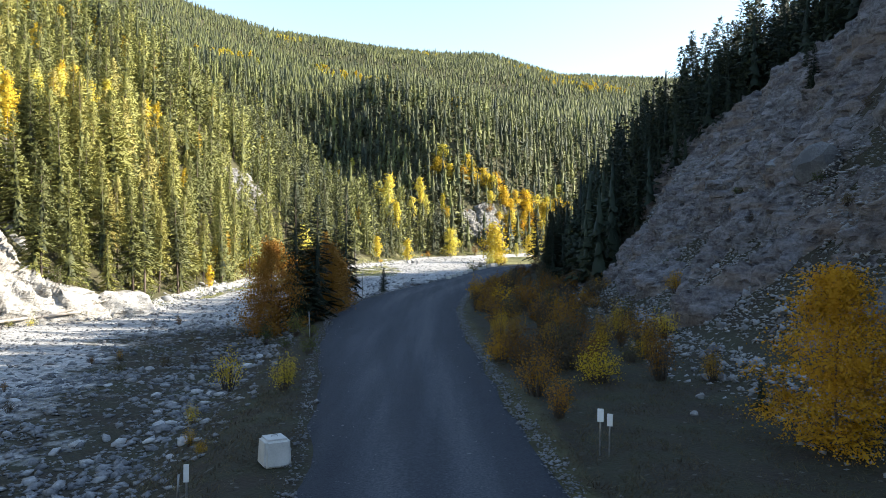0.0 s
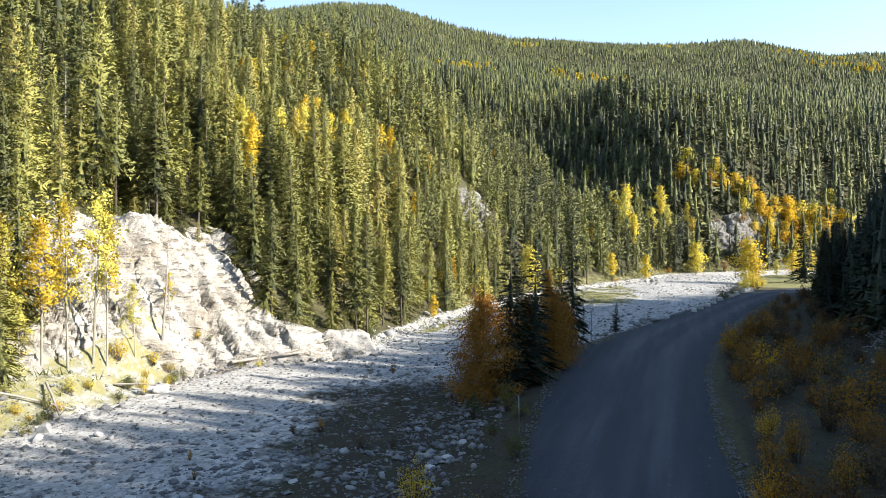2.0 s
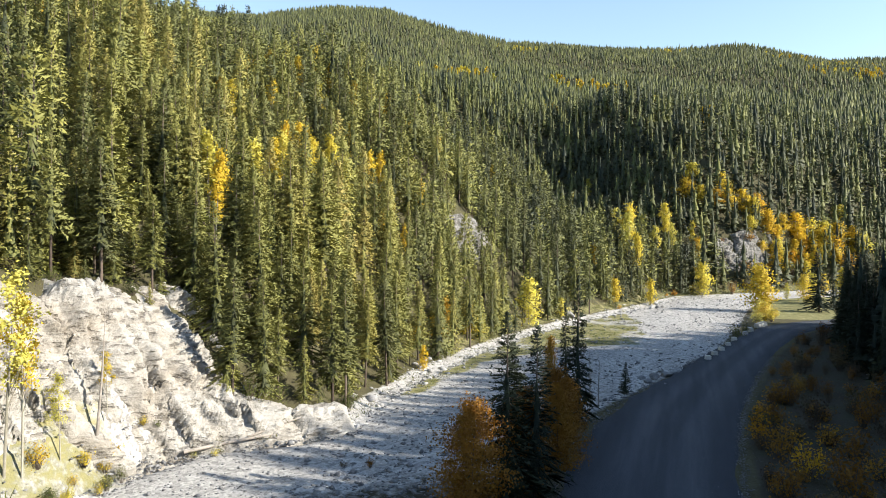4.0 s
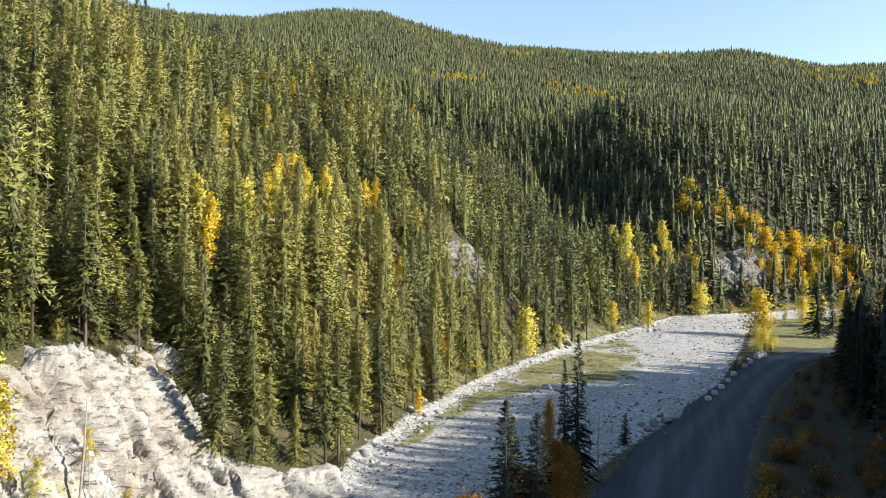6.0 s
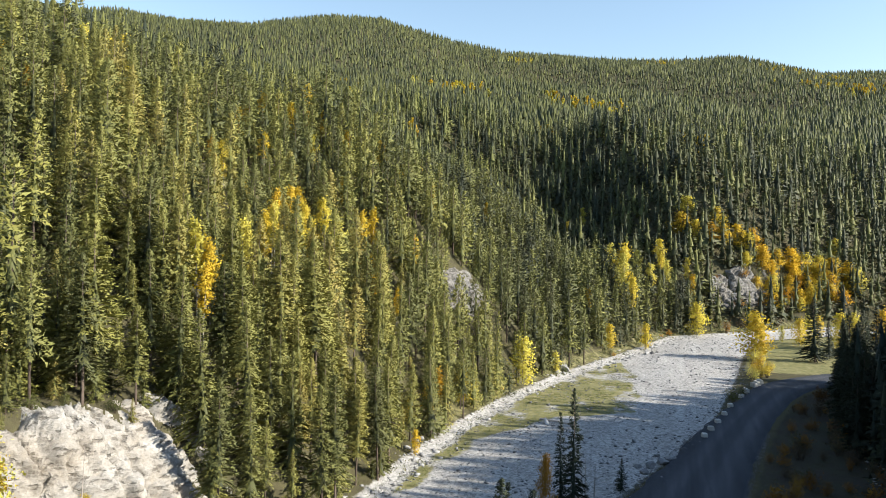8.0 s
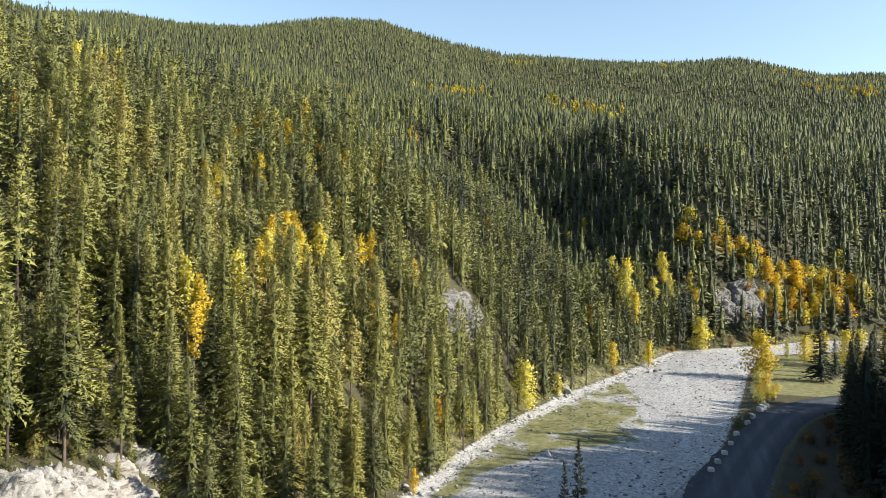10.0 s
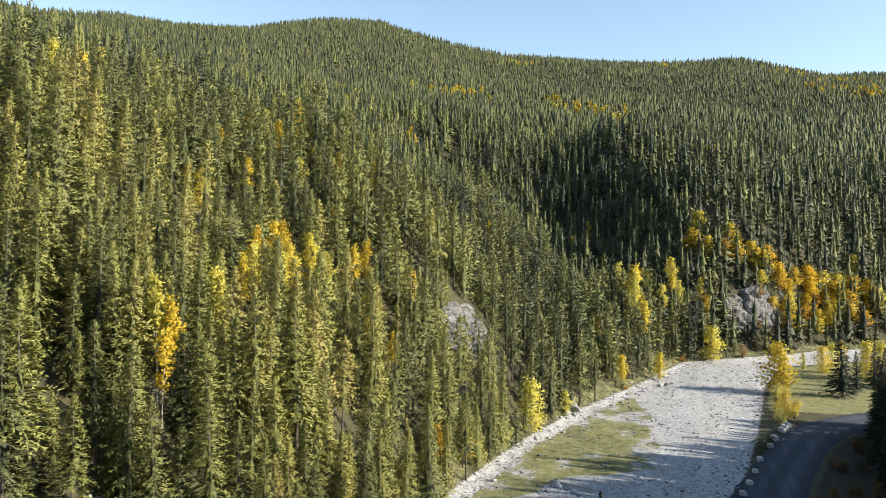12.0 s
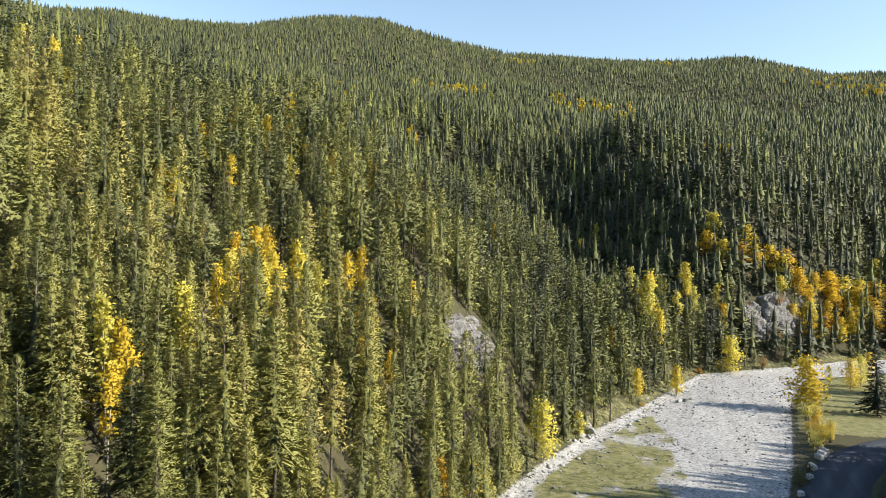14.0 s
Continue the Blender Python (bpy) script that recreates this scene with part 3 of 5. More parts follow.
def stone_shape(seed, flat=0.6):
    """A broken stone."""
    rng = np.random.default_rng(seed)
    bm = bmesh.new()
    bmesh.ops.create_icosphere(bm, subdivisions=1, radius=1.0)
    v = np.array([x.co[:] for x in bm.verts])
    tri = np.array([[x.index for x in f.verts] for f in bm.faces])
    bm.free()
    for _ in range(5):
        n = rng.normal(0, 1, 3)
        n /= np.linalg.norm(n)
        d = v @ n - rng.uniform(0.45, 0.8)
        v = v - np.maximum(d, 0)[:, None] * n
    v *= [1.0, rng.uniform(0.6, 0.95), flat * rng.uniform(0.8, 1.2)]
    return v, tri, 0.0


def chip_shape(seed, flat=0.55):
    """A small angular stone."""
    rng = np.random.default_rng(seed)
    v = np.array([(1, 0, 0), (0, 1, 0), (-1, 0, 0), (0, -1, 0), (0, 0, 1), (0, 0, -1)], float) * rng.uniform(0.7, 1.15, (6, 1)) + rng.normal(0, 0.22, (6, 3))
    tri = np.array([(0, 1, 4), (1, 2, 4), (2, 3, 4), (3, 0, 4), (1, 0, 5), (2, 1, 5), (3, 2, 5), (0, 3, 5)])
    return v * [1, rng.uniform(0.6, 1), flat * rng.uniform(0.8, 1.3)], tri, 0.0


def rock_face(name, cx, cy, along, across, turn, step, amp, material, label, beds=0.7, dip=0.2, seed=0, lift=0.3, bare=0.45, block_size=1.25, fret=1.0):
    """A weathered rock face laid over the steep ground: ledges, blocks and cracks."""
    n, m = int(along / step) + 1, int(across / step * 1.3) + 1
    a, b = np.meshgrid(np.linspace(-along / 2, along / 2, n), np.linspace(-across / 2, across / 2, m), indexing="ij")
    c, s = math.cos(turn), math.sin(turn)
    x, y = cx + a * c - b * s, cy + a * s + b * c
    z = land(x, y)
    e = 0.8
    nx, ny = -(land(x + e, y) - land(x - e, y)) / (2 * e), -(land(x, y + e) - land(x, y - e)) / (2 * e)
    ln = np.sqrt(nx * nx + ny * ny + 1)
    layer = z + dip * a + 0.35 * rough(a, b, 3, seed + 1)
    saw = (layer / beds) % 1.0
    tall = rough(np.floor(layer / beds) * 7.3 + a * 0.28, np.floor(layer / beds) * 3.1, 1.0, seed + 2)
    blocks = rough(a * 1.0 + 0.4 * layer, layer * 0.9, block_size, seed + 3)
    blocks = np.round(blocks * 2.5) / 2.5
    ribs = np.abs(rough(a + 0.5 * layer, layer * 0.35, 2.2, seed + 4))
    chips = np.round(rough(a * 1.3 - 0.5 * layer, layer * 1.6, 0.55, seed + 7) * 2) / 2
    out = amp * (0.8 * rough(a, layer, 5.0, seed) + 0.75 * blocks + 0.45 * fret * tall * (1 - 0.7 * saw) + 0.3 * fret * chips - 0.8 * (ribs < 0.12) + 0.2 * fret * rough(a, layer, 0.5, seed + 5))
    rim = smooth(0, 0.16, 0.5 - np.abs(a) / along + 0.05 * rough(a, b, 2, seed + 8)) * smooth(0, 0.2, 0.5 - np.abs(b) / across + 0.06 * rough(a, b, 2.5, seed + 9))
    steep = smooth(bare, bare + 0.4, np.sqrt(nx * nx + ny * ny) + 0.25 * rough(a, b, 4, seed + 6))
    out = lift + out - 1.4 * (1 - rim) - 1.2 * (1 - steep)
    v = np.stack([x + nx / ln * out, y + ny / ln * out, z + out / ln], -1).reshape(-1, 3)
    ob = new(name, solid(name, v, grid_faces(n, m), material))
    return tagged(ob, label, "rock", kind="structure")


# ---- the ground: one sheet out to the horizon ----
def spaced(low, fine_a, fine_b, high, step, grow):
    mid = list(np.arange(fine_a, fine_b + step / 2, step))
    for end, sign in ((low, -1), (high, 1)):
        d, at, more = step, (mid[0] if sign < 0 else mid[-1]), []
        while (at - end) * sign < 0:
            d = min(d * grow, 45)
            at += sign * d
            more.append(at)
        mid = more[::-1] + mid if sign < 0 else mid + more
    return np.array(mid)


GX, GY = spaced(-1500, -85, 45, 1500, 1.0, 1.09), spaced(-300, 0, 235, 1900, 1.15, 1.09)
gx, gy = np.meshgrid(GX, GY, indexing="ij")
gz = land(gx, gy)
dl, db, df = beside(SHORE, gx, gy), -beside(BANK, gx, gy), -beside(FOOT, gx, gy)
in_road = smooth(-0.6, 0.3, np.minimum(-beside(ROAD_LEFT, gx, gy), beside(ROAD_RIGHT, gx, gy))) * smooth(-58, -50, gy) * smooth(79, 70, gx)
gz = gz - 0.12 * in_road
under_rock = np.maximum.reduce([bump(gx, gy, -40, 50.5, 5, 12, -0.31), bump(gx, gy, -31.5, 60.4, 6, 2.5, 0.79), bump(gx, gy, 13.5, 222, 11.5, 2.8, 0.7), bump(gx, gy, -37, 126, 2.8, 5.2, -0.43)])
gz = gz - 1.5 * smooth(0.35, 0.75, under_rock) - 1.0 * smooth(7, 9, df) * smooth(19, 17, df) * smooth(6, 12, gy) * smooth(88, 80, gy)
gravel = np.clip(smooth(2.6 + 4.5 * smooth(62, 52, gy), 0.5 + 2.5 * smooth(62, 52, gy), dl) * smooth(1.0, -1.0, db)  + 0.28 * smooth(12, 2, gx) * smooth(-1, 1, db) * smooth(-2, 0, beside(ROAD_LEFT, gx, gy)) , 0, 1)
verge = smooth(0.2, 1.2, -beside(ROAD_RIGHT, gx, gy)) * smooth(2, 0, df) * smooth(-6, 2, gy) * smooth(150, 140, gy)
soil = np.clip(0.85 * verge + 0.8 * smooth(0, 2, df) * smooth(100, 85, gy) + 0.66 * smooth(-15, -5, db + 4 * rough(gx, gy, 6, 21) + 2 * rough(gx, gy, 2.2, 22)) * smooth(9, 7, db) * smooth(66, 50, gy), 0, 1)
on_bar = smooth(-1.0, 1.0, beside(BAR, gx, gy) + 1.2 * rough(gx, gy, 5, 23)) * (0.76 + 0.4 * rough(gx * 1.4, gy, 4.5, 24) + 0.25 * rough(gx, gy, 2.0, 25)) * smooth(0, -1.0, dl) * smooth(70, 76, gy) * smooth(166, 158, gy)
turf = np.clip(smooth(-0.5, 0.8, beside(ROAD_LEFT, gx, gy)) * smooth(0, 2, db) * smooth(150, 156, gy) + on_bar * 0.92
               + 0.62 * bump(gx, gy, -66, 104, 7, 7) + 0.55 * smooth(-1.5, 0.3, dl + rough(gx, gy, 3, 26)) * smooth(7, 4, dl) * smooth(55, 47, gy) * smooth(24, 30, gy) + 0.55 * smooth(0.5, 0, np.abs(dl - 3) / 9) * smooth(0, 1, dl) * smooth(70, 110, gy), 0, 1)
ground = new("ground", solid("ground", np.stack([gx, gy, gz], -1).reshape(-1, 3), grid_faces(len(GX), len(GY)), GROUND, shade=True,
                             extra=(("gravel", gravel.ravel()), ("soil", soil.ravel()), ("turf", turf.ravel()))))
tagged(ground, "valley floor of pale gravel with wooded slopes", "ground", kind="structure")


# ---- the gravel road ----
def along_line(line, count):
    p = np.array(line, float)
    s = np.concatenate([[0], np.cumsum(np.hypot(*np.diff(p, axis=0).T))])
    t = np.linspace(0, s[-1], count)
    x, y = np.interp(t, s, p[:, 0]), np.interp(t, s, p[:, 1])
    for _ in range(14):
        x[1:-1], y[1:-1] = (x[:-2] + 2 * x[1:-1] + x[2:]) / 4, (y[:-2] + 2 * y[1:-1] + y[2:]) / 4
    return np.stack([x, y], 1)


left, right = along_line(ROAD_LEFT, 220), along_line(ROAD_RIGHT, 220)
u = np.linspace(0, 1, 21)
rx = left[:, None, 0] * (1 - u) + right[:, None, 0] * u
ry = left[:, None, 1] * (1 - u) + right[:, None, 1] * u
edge_wave = (np.abs(u - 0.5) * 2) ** 8 * 0.35 * rough(ry, u[None] * 3, 2.2, 31)
rx = rx + edge_wave
crown_z = 0.05 + 0.09 * (1 - (2 * u - 1) ** 2) - 0.025 * (np.exp(-((u - 0.3) / 0.07) ** 2) + np.exp(-((u - 0.68) / 0.07) ** 2)) - 0.16 * (np.abs(2 * u - 1) > 0.99)
rz = road_level(ry) + crown_z + 0.012 * rough(rx, ry, 0.9, 32)
road = new("road", solid("road", np.stack([rx, ry, rz], -1).reshape(-1, 3), grid_faces(220, 21)[:, ::-1], ROAD, shade=True, extra=(("across", np.tile(u, 220)),)))
tagged(road, "grey gravel road with pale wheel tracks", "road", kind="structure")

# ---- rock faces ----
rock_face("cliff_west", -40.6, 50.8, 30, 13.5, radians(72), 0.15, 0.9, PALE_ROCK, "pale limestone cliff lit by the sun", 0.9, 0.9, 40, 0.3, 0.25, 1.5, 0.9)
rock_face("bank_west", -31.5, 60.4, 15, 7, radians(45), 0.16, 0.4, PALE_ROCK, "bank of pale broken rock below the cliff", 0.4, 0.2, 45, 0.2, 0.08)
rock_face("cliff_east", 24, 50, 100, 27, radians(88), 0.24, 1.15, GREY_ROCK, "shaded grey layered rock face above scree", 2.4, 0.03, 50, 0.4, 0.5, 2.8)
rock_face("cliff_north", 13.5, 222, 27, 7, radians(40), 0.3, 0.9, FAR_ROCK, "grey rock outcrop among golden trees", 1.2, 0.05, 60, 0.3, 0.75)
rock_face("outcrop_west", -37, 126, 14, 6.5, radians(65), 0.25, 0.7, FAR_ROCK, "rocky spur among the conifers", 0.9, 0.2, 70, 0.3, 0.6)


# ---- trees ----
def free_of_rock(x, y, limit=0.3):
    return (bump(x, y, -39, 51, 6, 10) < 0.45) & (bump(x, y, 14, 220.5, 12, 3.4, 0.7) < 0.45) & (bump(x, y, -36, 125.5, 3.0, 5.0) < limit)


def scatter(x0, x1, y0, y1, gap, rng, jitter=0.46):
    x, y = np.meshgrid(np.arange(x0, x1, gap), np.arange(y0, y1, gap), indexing="ij")
    x, y = x.ravel() + rng.uniform(-jitter, jitter, x.size) * gap, y.ravel() + rng.uniform(-jitter, jitter, y.size) * gap
    return x, y


FORMS = [(2.2, 0.18, 0.76), (1.9, 0.28, 0.68), (2.5, 0.05, 0.88), (1.9, 0.32, 0.66), (2.7, 0.03, 0.92), (2.0, 0.22, 0.74), (2.4, 0.04, 0.88), (2.1, 0.34, 0.64)]
BEST = [conifer(100 + i, 15, r, bare, 42, 8, 15, pw, 0.2, 0.3, 0.95) for i, (r, bare, pw) in enumerate(FORMS)]
NEAR = [conifer(120 + i, 15, r, bare, 36, 8, 9, pw, 0.2, 0, 1.3) for i, (r, bare, pw) in enumerate(FORMS)]
CLOSE = [conifer(150 + i, 15, r, bare, 26, 6, 6, pw + 0.05, 0.2, 0, 1.85) for i, (r, bare, pw) in enumerate(FORMS)]
MID = [middling(200 + i, 15, r * 0.4 + 1.95, max(0.04, bare * 0.5), 0.5 * pw + 0.55) for i, (r, bare, pw) in enumerate(FORMS)]
HALF = [conifer(180 + i, 15, r, max(0.04, 0.6 * bare), 20, 6, 3, 0.5 * pw + 0.5, 0.2, 0, 2.9) for i, (r, bare, pw) in enumerate(FORMS)]
FAR = [spire(300 + i, 12, r, 2, 4, 0.04, 0.8, 0.7) for i, r in enumerate((1.7, 1.9, 2.1, 1.6, 2.2))]


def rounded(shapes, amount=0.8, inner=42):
    """Crowns with rounded shading; the core, their last corners, is tinted darker as shade."""
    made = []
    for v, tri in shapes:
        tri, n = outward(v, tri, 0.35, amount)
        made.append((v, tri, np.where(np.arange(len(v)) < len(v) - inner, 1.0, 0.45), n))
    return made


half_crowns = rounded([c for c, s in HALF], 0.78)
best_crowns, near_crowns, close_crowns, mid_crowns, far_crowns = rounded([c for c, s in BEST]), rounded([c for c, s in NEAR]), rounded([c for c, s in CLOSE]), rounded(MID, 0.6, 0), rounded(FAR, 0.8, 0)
crown_meshes = [solid("crown", v, tri, SHADED_SPRUCE if i > 15 else PINE, 0.3 * k, normals=n, extra=(("own", 0.7 * k),)) for i, (v, tri, k, n) in enumerate(best_crowns + near_crowns + [best_crowns[k] for k in (2, 4, 6)])]
trunk_meshes = [solid("trunk", *s, BARK, shade=True) for c, s in BEST + NEAR + [BEST[k] for k in (2, 4, 6)]]
rng = np.random.default_rng(7)

# single conifers by the shaded road and in the foreground: x, y, height, width, kind
SPRUCES = [(-11.3, 52, 11.3, 1.15, 4), (-9.9, 53, 10.0, 1.2, 6), (-10.2, 71.3, 12.4, 0.7, 4), (-11.4, 73, 10.0, 0.65, 6), (-7.4, 84, 3.2, 1.3, 4), (-12.5, 59, 8.6, 1.1, 6),
           (-39.5, 36.5, 13.5, 0.8, 4), (-41, 39.5, 12.0, 0.8, 6), (-43.5, 35, 14, 0.75, 2), (-46, 38, 14, 0.75, 4),
           (23.5, 167.6, 13, 1.3, 4), (27, 173, 8, 1.2, 6), (31, 178, 9, 1.2, 4), (36, 182, 10, 1.2, 6), (41, 180, 11, 1.2, 4), (10.8, 23, 1.4, 1.4, 6), (-38.2, 36.2, 8.5, 1.0, 2), (-39.6, 34.6, 10.5, 0.9, 4)]


def plant(x, y, height, width, kind, label, group):
    ob = new("conifer")
    part("trunk", trunk_meshes[kind], ob)
    part("crown", crown_meshes[kind], ob)
    k = height / 15
    ob.matrix_basis = pose(x, y, float(land(x, y)) - 0.05, rng.normal(0, 1.2), rng.normal(0, 1.2), rng.uniform(0, 360)) @ Matrix.Diagonal((k * width, k * width, k, 1))
    return tagged(ob, label, "tree", group)


for x, y, h, w, k in SPRUCES:
    if x < -30:
        plant(x, y, h, w, k, "green spruce at the foot of the pale cliff", "spruces by the cliff")
    else:
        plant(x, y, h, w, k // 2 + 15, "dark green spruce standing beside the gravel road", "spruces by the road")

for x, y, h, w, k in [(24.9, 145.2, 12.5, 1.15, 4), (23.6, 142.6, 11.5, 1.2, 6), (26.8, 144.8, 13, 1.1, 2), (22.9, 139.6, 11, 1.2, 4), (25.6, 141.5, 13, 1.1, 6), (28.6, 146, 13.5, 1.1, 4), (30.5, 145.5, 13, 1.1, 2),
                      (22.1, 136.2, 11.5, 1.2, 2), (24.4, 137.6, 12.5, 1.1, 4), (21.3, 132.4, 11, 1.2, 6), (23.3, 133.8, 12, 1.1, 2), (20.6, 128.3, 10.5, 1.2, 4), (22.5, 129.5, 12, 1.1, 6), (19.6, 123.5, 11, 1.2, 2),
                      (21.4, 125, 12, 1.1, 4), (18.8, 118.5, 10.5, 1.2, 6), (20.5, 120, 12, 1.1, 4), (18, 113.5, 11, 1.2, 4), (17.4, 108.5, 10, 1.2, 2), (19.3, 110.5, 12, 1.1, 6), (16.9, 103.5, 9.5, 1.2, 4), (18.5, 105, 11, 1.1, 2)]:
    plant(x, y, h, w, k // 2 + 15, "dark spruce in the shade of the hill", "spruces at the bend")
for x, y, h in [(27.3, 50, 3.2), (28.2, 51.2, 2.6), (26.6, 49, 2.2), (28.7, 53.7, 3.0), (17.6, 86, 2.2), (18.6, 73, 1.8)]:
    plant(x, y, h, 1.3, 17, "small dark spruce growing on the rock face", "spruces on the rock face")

# golden aspens among the conifers of the slope: x, y, height
SLOPE_ASPENS = [(-51, 89.8, 9), (-53.1, 97.6, 10), (-50.2, 96.7, 10), (-49.6, 100.7, 11), (-47, 107.6, 11), (-48, 113.5, 9), (-48.4, 79.9, 10), (-45.6, 71.3, 10), (-46.6, 70.6, 11), (-63.9, 97.1, 8),
       (-59.5, 96.3, 5), (-80.2, 147.2, 16), (-62, 118.8, 9), (-49.2, 92.9, 10), (-50.2, 86.8, 9), (-49.1, 104.7, 9), (-40.3, 105.3, 6), (-44, 68.2, 9), (-52, 92, 10), (-54, 101, 9)]
HIGH_ASPENS = [(-103.3, 109.2, 12), (-104.2, 115.3, 11), (-110.5, 125.2, 11), (-92.3, 108.3, 9), (-80.7, 115.4, 9), (-74.3, 113.9, 9), (-79.5, 129.5, 9), (-80.3, 135.9, 9), (-98.7, 169.4, 9),
       (-104.5, 185, 9), (-72, 128, 9), (-66, 110, 8)]


def room_for_aspens(x, y):
    """Which places leave the aspens free and open towards the valley."""
    free = np.ones(len(x), bool)
    for ax, ay, h in SLOPE_ASPENS + HIGH_ASPENS:
        for k in (0.0, 1.8):
            free &= np.hypot(x - ax - 0.5 * k, y - ay + 0.85 * k) > 1.7
    return free


for x, y, h in [(-44.6, 44, 3.5), (-45.5, 46.5, 5), (-45, 49.5, 4), (-46.5, 51.5, 6), (-45.4, 53.6, 3.2), (-44, 56, 4.5), (-45.5, 58, 6), (-42.6, 59.5, 3.5), (-40.5, 61.5, 4.5), (-47.5, 48, 6.5), (-47, 55, 7),
                (-43.2, 62.5, 6), (-38.6, 63.6, 4), (-47.8, 44.5, 6), (-48.5, 41, 7), (-43.6, 48, 1.8), (-43.2, 52.5, 2.2), (-41.6, 57.2, 2.0)]:
    plant(x, y, h, 1.35, (2, 4, 6)[int(h * 10) % 3], "small bushy conifer at the edge of the cliff", "conifers on the cliff top")

# the wooded slope: single trees near the path, joined woods behind
x, y = scatter(-112, 20, 8, 205, 2.45, rng)
d = beside(SHORE, x, y)
keep = (d > 1.3) & (d < 85) & free_of_rock(x, y) & (bump(x, y, -64, 102, 6, 5) < 0.6) & (bump(x, y, -38, 38, 6, 9) < 0.5)
keep &= rng.uniform(0, 1, len(x)) < 0.88 - 0.25 * (rough(x, y, 9, 81) > 0.35)
keep &= ~((y > 150) & (d > 55)) & room_for_aspens(x, y)
x, y, d = x[keep], y[keep], d[keep]
reach = np.minimum(np.hypot(x - 0, y - 8), np.hypot(x + 6, y - 24))
reach = reach + 45 * smooth(52, 60, np.degrees(np.arctan2(-x - 8, y - 30))) + 30 * smooth(50, 20, y)
order = np.argsort(reach)
x, y, d = x[order], y[order], d[order]
height = np.clip(rng.normal(11.6, 2.3, len(x)), 5, 17) * (0.8 + 0.2 * smooth(0, 8, d))
height *= np.where(rng.uniform(0, 1, len(x)) < 0.12, 0.55, 1.0)
single = 250
for i in range(single):
    plant(x[i], y[i], height[i], rng.uniform(0.85, 1.2), int(rng.integers(0, 8)) + (8 if i > 70 else 0), "tall green conifer on the sunlit slope", "conifers on the slope")
n_near, n_half = 860, 2300
rows = np.stack([rng.integers(0, 8, len(x)), x, y, land(x, y) - 0.1, rng.uniform(0, 6.28, len(x)), height / 15 * rng.uniform(0.85, 1.2, len(x)), height / 15, rng.uniform(0, 1, len(x))], 1)
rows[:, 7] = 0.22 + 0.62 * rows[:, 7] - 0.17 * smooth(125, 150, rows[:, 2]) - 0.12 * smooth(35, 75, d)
close = rows[single:n_near]
half_rows = rows[n_near:n_half]
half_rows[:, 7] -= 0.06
mid_rows = rows[n_half:]
mid_rows[:, 0] = rng.integers(0, 8, len(mid_rows))

# saplings under the trees
sx, sy = rng.uniform(-75, 40, 800), rng.uniform(62, 230, 800)
sd = beside(SHORE, sx, sy)
ok = (sd > 1) & (sd < 40) & free_of_rock(sx, sy)
sx, sy = sx[ok], sy[ok]
sh = rng.uniform(1.5, 5.5, len(sx))
half_rows = np.concatenate([half_rows, np.stack([2 * rng.integers(1, 4, len(sx)), sx, sy, land(sx, sy) - 0.1, rng.uniform(0, 6.28, len(sx)), sh / 15 * 1.2, sh / 15, rng.uniform(0.2, 0.7, len(sx))], 1)])

# the shaded hill
x, y = scatter(8, 95, -30, 175, 3.0, rng)
more_x, more_y = scatter(18, 60, 8, 110, 2.7, rng)
band = -beside(FOOT, more_x, more_y)
x, y = np.concatenate([x, more_x[((band > 18) & (band < 34)) | ((more_y > 72) & (band > 1) & (band < 22))]]), np.concatenate([y, more_y[((band > 18) & (band < 34)) | ((more_y > 72) & (band > 1) & (band < 22))]])
d = -beside(FOOT, x, y)
nose = smooth(64, 82, y + 0.7 * (d - 8) + 5 * rough(x, y, 8, 83))
keep = (d > -0.5 + 1.5 * (y < 95)) & (d < 75) & ((nose > 0.5) | (d > 20.5 - 2.5 * smooth(48, 30, y) + 2.5 * rough(x, y, 7, 84)))
keep &= rng.uniform(0, 1, len(x)) < 0.85
x, y = x[keep], y[keep]
h = np.clip(rng.normal(9.8, 2.4, len(x)), 4, 15)
shade_rows = np.stack([rng.integers(0, 6, len(x)), x, y, land(x, y) - 0.1, rng.uniform(0, 6.28, len(x)), h / 15 * rng.uniform(0.9, 1.15, len(x)), h / 15, rng.uniform(0, 0.12, len(x))], 1)
inside = -beside(FOOT, shade_rows[:, 1], shade_rows[:, 2])
fine = (shade_rows[:, 2] > 25) & (shade_rows[:, 2] < 100) & (inside > np.interp(shade_rows[:, 2], [70, 90], [14, 0])) & (inside < 26)
hill_close, hill_rows = shade_rows[fine], shade_rows[~fine]
hill_close[:, 0], hill_close[:, 7] = 2 + 2 * (hill_close[:, 0] % 3), rng.uniform(0, 1, len(hill_close))
hill_close[:, 5] *= 1.2
hill_close[:, 6] *= np.interp(hill_close[:, 2], [60, 76], [0.88, 0.98])
hill_rows[:, 5:7] *= [1.15, 1.1]
hill_rows[:, 7] = rng.uniform(0, 1, len(hill_rows))

# conifers round the far outcrop
x, y = rng.uniform(-14, 52, 130), rng.uniform(203, 262, 130)
d = beside(SHORE, x, y)
keep = (d > 2.5) & (bump(x, y, 14, 220.5, 12, 3.4, 0.7) < 0.5)
x, y = x[keep], y[keep]
h = rng.uniform(4.5, 11, len(x))
mid_rows = np.concatenate([mid_rows, np.stack([rng.integers(0, 8, len(x)), x, y, land(x, y) - 0.1, rng.uniform(0, 6.28, len(x)), h / 15, h / 15, rng.uniform(0, 0.35, len(x))], 1)])

